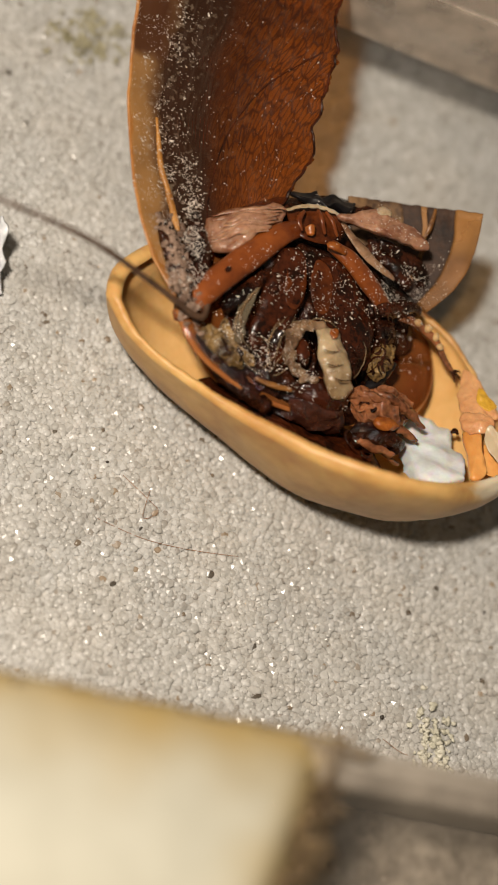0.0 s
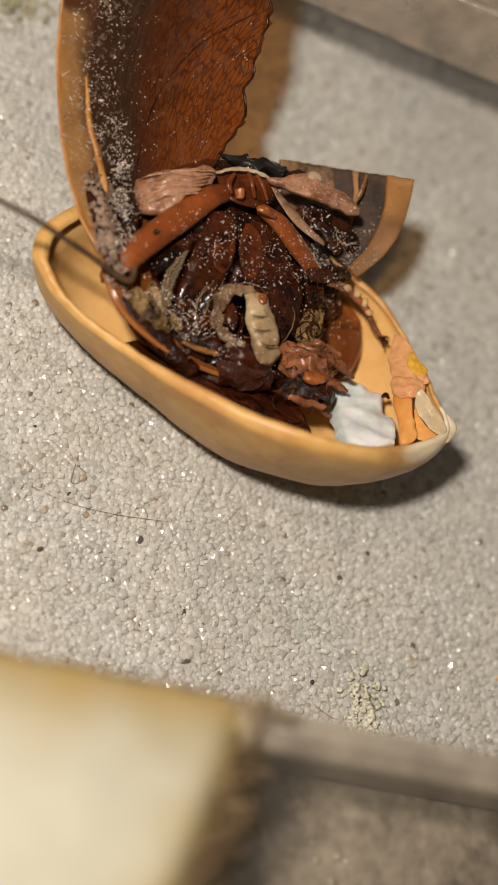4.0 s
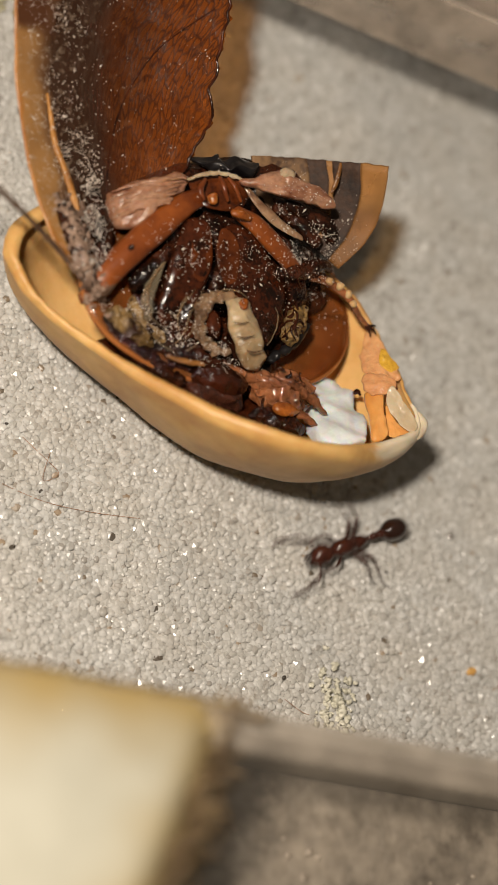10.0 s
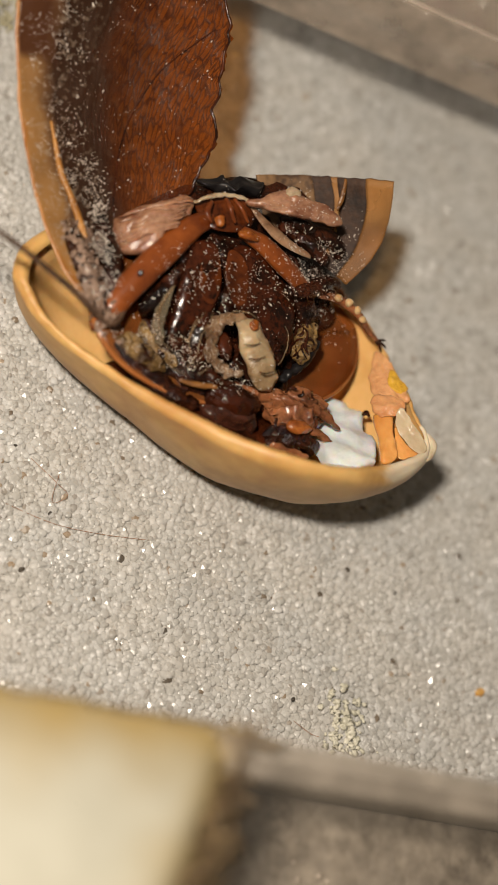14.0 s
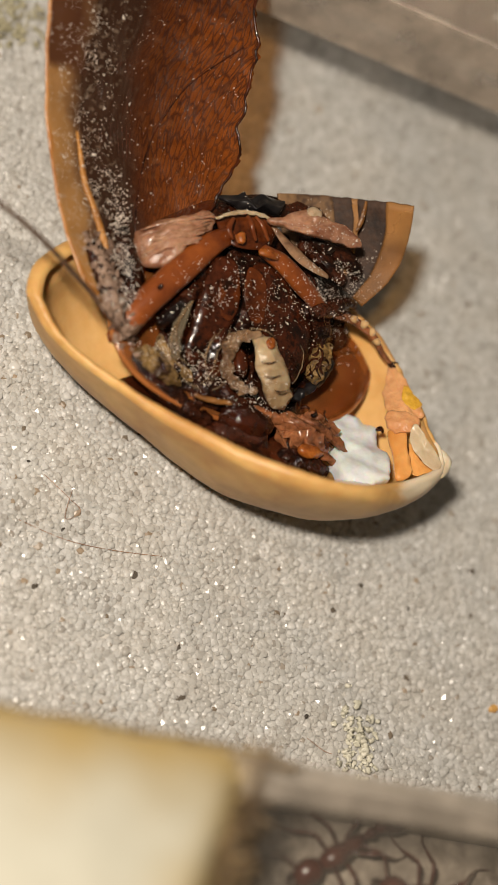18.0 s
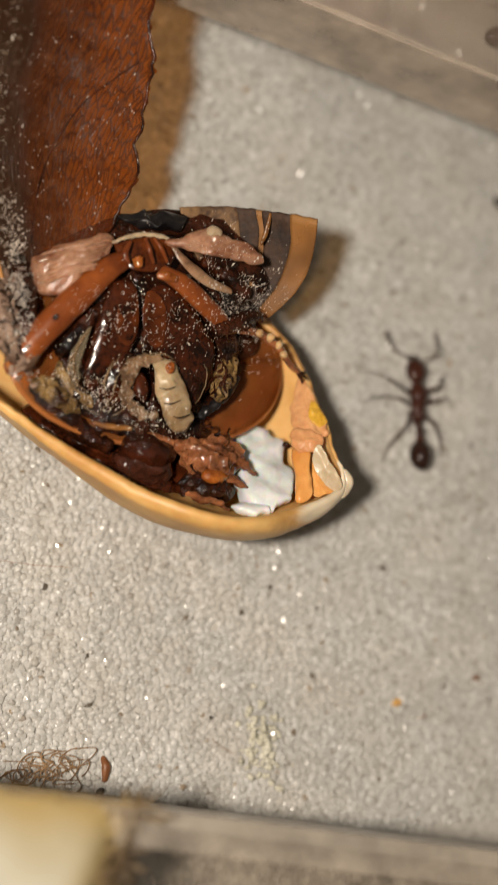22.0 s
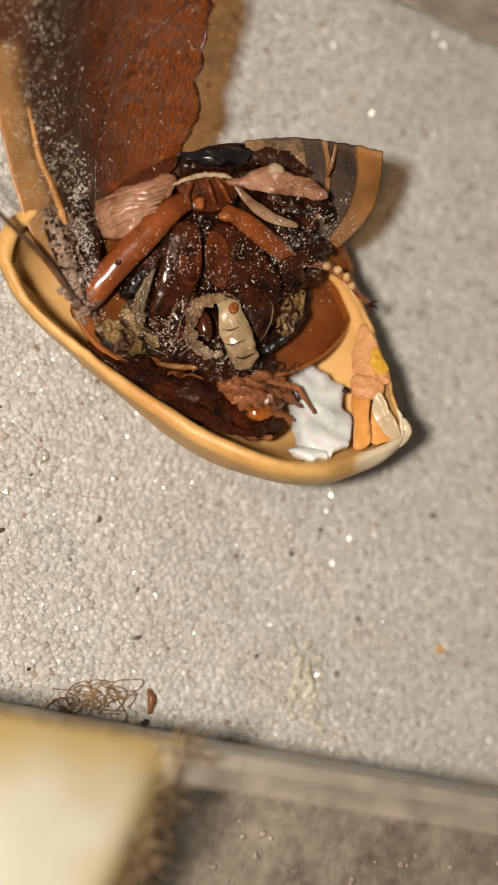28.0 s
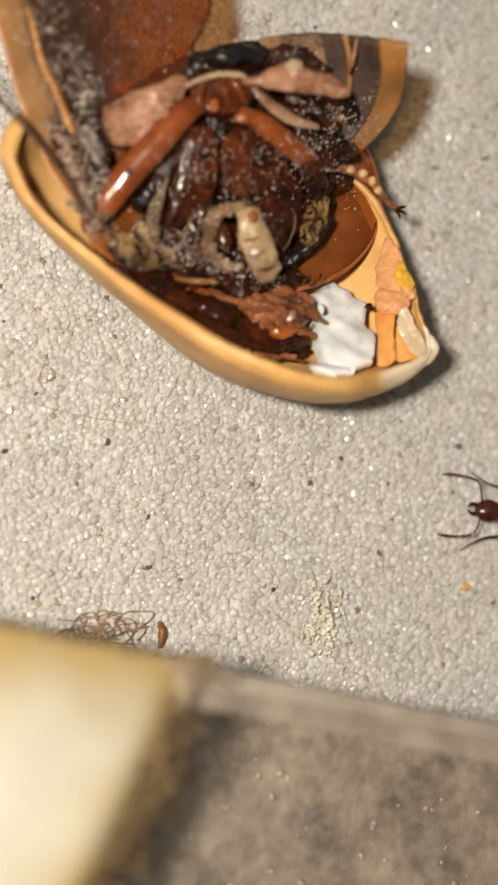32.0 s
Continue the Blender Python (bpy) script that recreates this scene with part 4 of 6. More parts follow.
    add("white_membrane", limb([(-3.59, 4.52, 7.1, 0.06), (-3.06, 4.71, 7.25, 0.09), (-2.32, 4.84, 7.3, 0.11), (-1.52, 4.81, 7.2, 0.1), (-1.12, 4.69, 7.1, 0.05)], 9, 6, 0.5, rough=0.06, size=0.25), PALE, "white torn membrane")
    for rows in ([(-2.86, 4.57, 7.2, 0.08), (-3.15, 4.05, 7.3, 0.12), (-2.97, 3.62, 7.2, 0.06)], [(-2.27, 4.66, 7.3, 0.08), (-2.18, 4.14, 7.4, 0.12), (-1.96, 3.68, 7.2, 0.06)], [(-1.86, 4.74, 7.2, 0.08), (-1.58, 4.26, 7.2, 0.12), (-1.3, 3.81, 7.0, 0.06)]):
        add("sternum_ridge", limb(rows, 9, 6, 0.7, rough=0.03, size=0.3), FEMUR, "glossy orange-red ridge")
    add("sternum_knob", limb([(-2.62, 3.84, 7.2, 0.24), (-2.58, 3.54, 7.2, 0.16)], 10, 6, 0.8, rough=0.05, size=0.3), ORANGE, "orange knob")
    # legs
    def sink(rows):
        """Lays what lies high over the body down onto it."""
        return [(r[0] + 0.21 * max(0.0, r[2] - 5), r[1] + 0.17 * max(0.0, r[2] - 5), r[2] - 0.5 * max(0.0, r[2] - 5), *r[3:]) for r in rows]

    pale_flap = mottled("brown_flap", (0.10, 0.05, 0.028), (0.36, 0.22, 0.13), 0.2, 600, 0.5, 2200, coat=0.5, sss=0.3)
    for name, rows, mat, flat in (
        ("femur", [(-2.09, 4.36, 6.6, 0.2), (-3.55, 3.67, 6.7, 0.48), (-4.84, 2.55, 6.5, 0.58), (-6.06, 1.41, 6.2, 0.58), (-7.11, 0.27, 5.8, 0.5), (-7.68, -0.34, 5.4, 0.3)], FEMUR, 0.6),
        ("femur", [(-1.49, 3.51, 6.7, 0.28), (-0.56, 2.94, 6.7, 0.42), (0.7, 2.03, 6.2, 0.42), (1.7, 1.53, 5.5, 0.3)], FEMUR, 0.7),
        ("flap", [(-1.05, 4.49, 7.0, 0.1), (-0.4, 3.74, 6.9, 0.22), (0.56, 3.17, 6.6, 0.24), (1.74, 2.94, 6.0, 0.12)], pale_flap, 0.4),
        ("trochanter", [(-1.81, 3.21, 7.2, 0.16), (-1.46, 3.14, 7.25, 0.22), (-1.03, 3.06, 7.1, 0.14)], ORANGE, 0.7),
        ("tibia", sink([(-3.5, 2.6, 6.6, 0.3), (-5.0, 1.1, 6.4, 0.38), (-5.9, 0.2, 6.0, 0.3)]), WET_DARK, 0.8),
        ("tibia", sink([(0.2, 3.9, 7.0, 0.25), (1.3, 3.3, 7.0, 0.34), (2.2, 2.6, 6.5, 0.28)]), WET_DARK, 0.8),
        ("tibia", sink([(0.3, 4.3, 6.9, 0.2), (1.2, 3.9, 7.1, 0.34), (2.6, 3.6, 6.6, 0.4), (3.2, 3.0, 6.0, 0.3)]), WET_DARK, 0.7),
        ("tibia", sink([(0.5, 0.8, 7.3, 0.3), (1.5, 1.3, 6.6, 0.35), (2.6, 1.9, 5.9, 0.3), (3.2, 2.0, 5.4, 0.22)]), WET_DARK, 0.8),
        ("dusty_leg", [(-8.7, 3.9, 5.8, 0.12), (-8.45, 3.2, 5.9, 0.34), (-8.1, 2.25, 5.9, 0.42), (-7.65, 0.95, 5.9, 0.42), (-7.1, -0.3, 5.7, 0.36)], WET_DARK, 0.8),
        ("wing_root", [(-7.2, 4.2, 5.9, 0.25), (-7.1, 3.2, 6.0, 0.42), (-6.9, 1.8, 5.9, 0.48), (-7.0, 0.5, 5.8, 0.36)], WET_DARK, 0.8),
        ("side_fold", [(-6.9, -1.1, 5.4, 0.25), (-6.0, -1.9, 5.15, 0.38), (-4.8, -2.7, 4.9, 0.42), (-3.6, -3.3, 4.7, 0.35)], WET_DARK, 0.8),
    ):
        add(name, limb(rows, 14, 7, flat, rough=0.2 if name == "side_fold" else 0.09 if mat is WET_DARK else 0.03, size=0.5), mat)
    cord = []
    for u, v, r in ((0.15, 0.42, 0.04), (0.16, 0.36, 0.08), (0.165, 0.32, 0.1), (0.19, 0.27, 0.11), (0.205, 0.21, 0.12), (0.22, 0.18, 0.07)):
        q = wing_at(u, v)
        cord.append((q.x, q.y, q.z + 0.10, r * 1.3))
    add("orange_cord", limb(cord, 10, 6, 0.7, rough=0.04, size=0.3), mottled("gold_cord", (0.22, 0.085, 0.012), (0.46, 0.21, 0.04), 0.55, 900, 0.4, 2000), "orange cord along the wing")
    ruffle = []
    for k in range(9):
        q = wing_at(0.36 + 0.02 * math.sin(k), 0.17 - 0.017 * k)
        ruffle.append((q.x + 0.1, q.y, q.z + 0.12, 0.1 + 0.07 * math.sin(k * 0.4)))
    add("ruffle", limb(ruffle, 10, 6, 0.8, rough=0.2, size=0.14), FROTH, "pale frothy ruffle at the wing's root")
    add("pit", blob((-5.98, 1.52, 6.62), (0.16, 0.11, 0.12), (0, 0, 40), 0.02, 0.3, 3), WET_DARK, "dark pit")
    # right fore foot with its beads and claws, hanging over the shield
    foot = add("tarsus", limb([(2.2, 1.5, 5.5, 0.22), (3.0, 1.3, 5.45, 0.2), (3.9, 0.75, 5.35, 0.17), (4.5, 0.1, 5.0, 0.13), (5.1, -0.25, 4.6, 0.1)], 9, 5, rough=0.03), MOUTH, "beaded foot with dark claws")
    for k, (x, y, z) in enumerate(((3.01, 1.28, 5.6), (3.47, 1.09, 5.6), (3.89, 0.81, 5.5), (4.12, 0.41, 5.4))):
        add("bead", blob((x, y, z), (0.2 - 0.02 * (k % 2), 0.17, 0.16), (0, 0, 30 * k), 0.05, 0.25, 3), TAN_BEAD, "", foot)
    for dx, dy in ((0.55, -0.25), (0.6, 0.1), (0.25, -0.4)):
        add("claw", limb([(5.0, -0.25, 4.65, 0.08), (5.0 + dx * 0.6, -0.25 + dy * 0.6, 4.65, 0.06), (5.0 + dx, -0.25 + dy, 4.45, 0.02)], 6, 3), WET_DARK, "", foot)
    # soft parts between legs and head: thin wet films
    for edge, lift, mat, label in (
        ([(-4.39, 1.33, 6.0), (-4.91, 0.91, 5.9), (-5.26, 0.25, 5.7), (-5.37, -0.44, 5.5), (-5.12, -0.98, 5.3), (-4.83, -0.87, 5.4), (-4.85, -0.22, 5.6), (-4.67, 0.51, 5.9)], 0.12, LEAF, "thin pale fold of wet membrane"),
        ([(-3.69, 0.01, 5.7), (-4.04, -0.65, 5.5), (-4.1, -1.34, 5.3), (-3.83, -1.86, 5.2), (-3.32, -1.77, 5.3), (-2.83, -0.9, 5.6), (-2.59, -0.04, 5.9), (-2.91, 0.28, 6.0), (-3.35, 0.19, 5.9)], 0.22, WET_RED, "folded red skin"),
        ([(-5.62, 0.15, 5.2), (-5.79, -0.5, 5.0), (-5.49, -1.29, 4.9), (-4.68, -1.84, 4.8), (-4.11, -1.87, 4.9), (-4.36, -1.35, 5.1), (-5.07, -0.92, 5.2), (-5.39, -0.24, 5.3)], 0.2, YELLOW, "yellow-brown fold of skin"),
        ([(-0.71, -0.27, 5.7), (-0.48, -1.06, 5.5), (0.02, -1.68, 5.2), (0.64, -0.88, 5.1), (0.86, -0.03, 5.2), (0.23, 0.21, 5.5)], 0.2, WET_DARK, "dark fold of skin"),
    ):
        add("membrane", pod(edge, lift, 0.09, 0.22, 0.09), mat, label)
    for rows in [[(-3.23, 0.18, 6.1, 0.02), (-3.81, -0.57, 5.95, 0.045), (-3.97, -1.27, 5.75, 0.035), (-3.71, -1.84, 5.5, 0.015)], [(-2.91, 0.15, 6.15, 0.02), (-3.47, -0.78, 6.0, 0.035), (-3.66, -1.5, 5.75, 0.05), (-4.08, -2.01, 5.4, 0.02)], [(-2.68, 0.04, 6.2, 0.03), (-3.08, -0.64, 6.05, 0.05), (-3.32, -1.35, 5.8, 0.03), (-3.8, -2.1, 5.4, 0.015)], [(-4.43, 1.26, 6.15, 0.02), (-4.97, 0.56, 6.05, 0.05), (-5.18, -0.21, 5.85, 0.06), (-4.99, -0.95, 5.6, 0.045), (-4.42, -1.29, 5.4, 0.02)], [(-4.64, 1.03, 6.1, 0.015), (-5.21, 0.23, 5.95, 0.03), (-5.35, -0.52, 5.7, 0.04), (-5.11, -1.06, 5.5, 0.015)], [(-4.29, -0.75, 5.75, 0.02), (-3.98, -0.95, 5.8, 0.06), (-3.8, -0.45, 5.95, 0.05), (-3.56, -0.05, 6.1, 0.02)], [(-4.77, -1.71, 5.1, 0.03), (-4.09, -2.06, 5.1, 0.06), (-3.44, -2.13, 5.3, 0.05), (-2.99, -1.83, 5.5, 0.02)], [(-2.53, -0.23, 6.4, 0.02), (-2.12, 0.12, 6.45, 0.04), (-1.48, 0.09, 6.4, 0.045), (-0.97, -0.11, 6.2, 0.02)], [(0.3, 0.17, 5.6, 0.02), (0.58, -0.37, 5.4, 0.05), (0.43, -1.09, 5.3, 0.04), (0.02, -1.72, 5.3, 0.02)]]:
        add("fold", limb([(*r[:3], r[3] * 0.7) for r in rows], 8, 6, 0.6, rough=0.05, size=0.2), LEAF, "pale glossy fold")
    add("gullet", blob((-2.42, -1.05, 5.62), (0.34, 0.66, 0.3), (0, 0, 6), 0.05, 0.5, 4), WET_RED, "dark hollow behind the lip")
    add("pale_strip", limb([(-4.39, -2.5, 5.45, 0.08), (-3.67, -2.65, 5.4, 0.14), (-2.83, -2.71, 5.4, 0.1)], 8, 5, 0.6, rough=0.06, size=0.3), MARGIN, "tan strip of cuticle")
    for at, r, turn, seed in (((-5.9, -1.35, 5.4), (1.1, 0.45, 0.35), (0, 8, -34), 1), ((1.45, -0.6, 5.0), (1.1, 0.42, 0.4), (0, 6, 62), 3)):
        add("tissue", blob(at, r, turn, 0.22, 0.3, 5, seed=seed), YELLOW, "rough yellow-brown tissue")
    bristle = [(2.16, -0.47, 4.9, 0.12), (1.52, -1.26, 4.8, 0.2), (0.65, -1.88, 4.75, 0.2), (0.18, -2.19, 4.7, 0.12)]
    add("black_edge", limb(bristle, 10, 8, 0.8, rough=0.14, size=0.2), BLACK, "black bristly edge")
    # lower lip with its rings
    lip = add("labium", limb([(-1.63, -0.05, 6.0, 0.36), (-1.41, -0.69, 6.1, 0.56), (-1.27, -1.42, 6.1, 0.62), (-1.02, -2.11, 6.0, 0.64), (-0.67, -2.69, 5.6, 0.5)], 20, 10, 0.5, rough=0.13, size=0.4), mottled("tan_lip", (0.19, 0.12, 0.06), (0.43, 0.33, 0.20), 0.3, 500, 0.35, 2200, coat=0.6, sss=0.4), "tan ringed lower lip")
    add("cuff", limb([(-1.54, -0.03, 6.1, 0.1), (-2.26, -0.09, 6.15, 0.22), (-2.84, -0.4, 6.05, 0.3), (-3.11, -1.1, 5.95, 0.26), (-3.02, -1.74, 5.8, 0.26), (-2.49, -2.13, 5.7, 0.24), (-1.77, -2.25, 5.6, 0.12)], 16, 10, 0.4, rough=0.2, size=0.25), CUFF, "pale torn cuff", lip)
    for rows in ([(-1.9, -1.32, 6.58, 0.01), (-1.6, -1.4, 6.66, 0.028), (-1.2, -1.25, 6.55, 0.01)], [(-1.83, -1.94, 6.62, 0.015), (-1.53, -2.0, 6.66, 0.03), (-1.05, -1.81, 6.5, 0.015)], [(-1.43, -2.48, 6.55, 0.015), (-1.14, -2.55, 6.55, 0.035), (-0.61, -2.35, 6.35, 0.015)]):
        add("groove", limb(rows, 6, 4), HEAD, "", lip)
    add("lip_spot", blob((-1.38, -0.5, 6.55), (0.2, 0.26, 0.06), (0, 0, -20), 0.05, 0.3, 3), ORANGE, "orange spot", lip)
    add("neck", blob((-2.6, -1.7, 4.3), (3.6, 1.6, 0.85), (0, 5, -15), 0.45, 0.7, 5), WET_DARK, "dark wet neck")
    add("neck_side", blob((0.3, 0.4, 4.3), (1.8, 1.4, 0.8), (0, 12, 45), 0.35, 0.6, 5), WET_DARK)
    # head
    head = empty("head", HEAD_JOINT)
    head.parent = thing
    head.matrix_parent_inverse = inv
    add("skull", blob((-2.2, -2.85, 4.75), (1.25, 0.7, 0.7), (0, 6, -10), 0.16, 0.5, 5), mottled("head_capsule", (0.006, 0.002, 0.001), (0.045, 0.010, 0.004), 0.2, 600, 0.5, 2500, coat=0.5), "dark red glossy head capsule", head)
    add("face", blob((-2.3, -3.5, 4.35), (1.4, 0.65, 0.7), (0, 8, -14), 0.22, 0.5, 5), HEAD, "black glossy face", head)
    add("muzzle", blob((0.55, -3.2, 4.4), (1.35, 0.85, 0.75), (0, 8, -20), 0.3, 0.4, 5), MOUTH, "brown wet mouthparts", head)
    add("cheek", blob((1.2, -2.8, 4.6), (1.0, 0.5, 0.5), (0, 10, -25), 0.24, 0.3, 5), MOUTH, "", head)
    add("brow", blob((-0.4, -2.75, 4.85), (0.8, 0.4, 0.4), (0, 5, -15), 0.18, 0.3, 4), MOUTH, "", head)
    add("jaw", blob((0.35, -4.35, 4.3), (1.2, 0.5, 0.6), (0, 5, -12), 0.25, 0.4, 5), WET_DARK, "dark wet jaw", head)
    add("mandible", blob((0.55, -3.95, 4.95), (0.62, 0.3, 0.22), (0, 6, -6), 0.08, 0.4, 4), ORANGE, "orange mouth hook", head)
    for rows in ([(1.1, -3.1, 4.9, 0.2), (1.8, -3.4, 4.85, 0.2), (2.5, -3.9, 4.6, 0.1)], [(1.1, -3.8, 4.6, 0.2), (1.7, -4.2, 4.6, 0.16), (2.2, -4.4, 4.4, 0.08)], [(-0.5, -4.5, 4.4, 0.2), (0.2, -4.8, 4.4, 0.2), (1.1, -5.0, 4.2, 0.12)], [(-0.4, -2.7, 5.15, 0.1), (0.1, -2.95, 5.25, 0.18), (0.7, -3.1, 5.2, 0.12)], [(0.2, -2.5, 4.95, 0.12), (0.9, -2.9, 5.15, 0.2), (1.5, -3.3, 5.05, 0.1)]):
        add("palp", limb(rows, 9, 6, rough=0.1, size=0.25), MOUTH, "", head)
    for ob in head.children:
        ob.matrix_parent_inverse = Matrix.Translation(-mm(HEAD_JOINT))
    # long feeler that leaves over the shell's rim
    feeler = spline([(-6.6, 0.2, 5.9, 0.13), (-7.4, -0.3, 6.2, 0.12), (-9.0, 1.2, 7.0, 0.11), (-11.7, 2.9, 8.8, 0.1), (-15.5, 5.2, 10.0, 0.07)], 16)
    antenna = add("antenna", limb([(*p[:3], p[3] * (1.0 + 0.14 * (k % 2))) for k, p in enumerate(feeler)], 8, 1), mottled("feeler", (0.035, 0.018, 0.010), (0.11, 0.06, 0.035), 0.4, 1500), "dark ringed antenna")
    # white grains, flakes and strands stuck to the wet surface; some imitate glints
    verts, polys, owner = [], [], []
    for ob in thing.children_recursive:
        if ob.type == "MESH":
            base = len(verts)
            verts += [v.co / MM for v in ob.data.vertices]
            polys += [[base + k for k in f.vertices] for f in ob.data.polygons]
            owner += [ob.data.materials[0].name] * len(ob.data.polygons)
    tree = BVHTree.FromPolygons(verts, polys)
    rng = random.Random(8)
    down = Vector((0.36, 0.25, -0.9)).normalized()

    def land(x, y):
        hit = tree.ray_cast(Vector((x, y, 7.0)) - down * 12, down)
        return hit[0], hit[1]

    def dark_there(x, y):
        hit = tree.ray_cast(Vector((x, y, 7.0)) - down * 12, down)
        return hit[0] is not None and owner[hit[2]] in ("wet_dark_cuticle", "brown_mouthparts", "yellow_brown_tissue")

    def spot():
        k, s = rng.random(), rng.random()
        if k < 0.30:
            return -8.5 + 0.8 * math.sin(s * 3) + rng.gauss(0, 0.45), 6.4 - 7.0 * s
        if k < 0.42:
            return -10.2 + rng.uniform(0, 2.6), 4 + 9 * s
        if k < 0.62:
            return rng.gauss(1.5, 1.1), rng.gauss(2.4, 1.4)
        if k < 0.76:
            return rng.gauss(-2.8, 1.5), rng.gauss(1.0, 1.1)
        if k < 0.93:
            return -6.9 + 5.5 * s + rng.gauss(0, 0.4), -0.8 - 2.4 * s + rng.gauss(0, 0.4)
        return rng.uniform(-9, -2), rng.uniform(5, 14)

    froth, points, tris = bmesh.new(), [], []
    seedbm = bmesh.new()
    bmesh.ops.create_icosphere(seedbm, subdivisions=1, radius=1.0)
    ball = np.array([v.co[:] for v in seedbm.verts])
    seedbm.verts.index_update()
    ball_f = np.array([[v.index for v in f.verts] for f in seedbm.faces])
    seedbm.free()
    nprng = np.random.default_rng(3)
    for k in range(12600):
        x, y = spot()
        if k > 9000:
            v = rng.random()
            q = wing_at(min(0.6, abs(rng.gauss(0.17, 0.11))), v * v)
            x, y = q.x + 0.4 * (7 - q.z) * -1, q.y + 0.28 * (7 - q.z) * -1
        if noise.noise(Vector((x, y, 0)) / 0.8) + 0.5 * noise.noise(Vector((x, y, 5)) / 0.3) < rng.uniform(-0.4, 0.4):
            continue
        c, nrm = land(x, y)
        if c is None or c.z < 2.5:
            continue
        r = rng.uniform(0.011, 0.028) * (0.55 if k > 9000 else 1.0) * (1.9 if rng.random() < 0.08 else 1.0)
        m = np.array(Euler((rng.uniform(0, 6), rng.uniform(0, 6), rng.uniform(0, 6))).to_matrix())
        s = np.array([r * rng.uniform(0.6, 2.6), r, r * 0.6])
        tris.append(ball_f + 12 * len(points))
        points.append((ball * nprng.uniform(0.6, 1.3, (12, 1)) * s) @ m.T + np.array(c + nrm * r * 0.3))
    flakes = bmesh.new()
    me = bpy.data.meshes.new("dust")
    me.from_pydata(np.concatenate(points).tolist(), [], np.concatenate(tris).tolist())
    flakes.from_mesh(me)
    bpy.data.meshes.remove(me)
    for k in range(260):
        s = rng.random()
        c, nrm = land(-8.7 + 1.0 * s + rng.gauss(0, 0.3), 3.2 - 4.2 * s + rng.gauss(0, 0.3))
        if c is not None:
            r = rng.uniform(0.04, 0.14)
            blob(c, (r, r * rng.uniform(0.7, 1.3), r * 0.8), (0, 0, rng.uniform(0, 180)), r * 0.5, 0.15, 2, froth)
    tagged(add("dust", flakes, DUST_GLINTS, "white grains and painted glints on the wet body"), kind="stuff")
    tagged(add("froth", froth, FROTH, "greyish wet froth on the leg"), kind="stuff")
    tangle = bmesh.new()
    for k in range(420):
        x, y = rng.gauss(-1.0, 3.2), rng.gauss(0.2, 2.3)
        if not dark_there(x, y):
            continue
        c, nrm = land(x, y)
        if c is None or c.z < 3.5 or c.x > 4.5 or (c - Vector((-1.2, -1.2, 6.2))).length < 1.5:
            continue
        a, n_ = rng.uniform(0, 6.28), rng.uniform(0.3, 0.9)
        rows = []
        for s in range(4):
            if not dark_there(x + n_ * s / 3 * math.cos(a + 0.4 * s), y + n_ * s / 3 * math.sin(a + 0.4 * s)):
                break
            q, nn = land(x + n_ * s / 3 * math.cos(a + 0.4 * s), y + n_ * s / 3 * math.sin(a + 0.4 * s))
            if q is None:
                break
            rows.append((*(q + nn * 0.02), rng.uniform(0.03, 0.09) if s < 3 else 0.02))
        if len(rows) == 4:
            limb(rows, 6, 3, 0.6, bm=tangle)
    tagged(add("shred", tangle, WET_DARK, "dark wet shreds of cuticle"), kind="stuff")
    # the long palp that swings out over the fat
    long_palp = add("long_palp", limb([(0, 0, 0, 0.14), (1.2, -0.25, 0.05, 0.15), (1.5, -0.5, 0.0, 0.1), (2.7, -1.75, -0.55, 0.12), (2.95, -2.0, -0.75, 0.09), (4.1, -2.5, -1.15, 0.09), (4.35, -2.45, -1.2, 0.03)], 10, 6, rough=0.03, size=0.4), MOUTH, "long jointed brown palp", head)
    long_palp.location = mm(PALP_JOINT) - mm(HEAD_JOINT)
    tagged(thing, "dark brown cockroach lying belly up in the shell", "cockroach")
    return thing, head, long_palp, antenna


roach, roach_head, roach_palp, roach_antenna = cockroach()


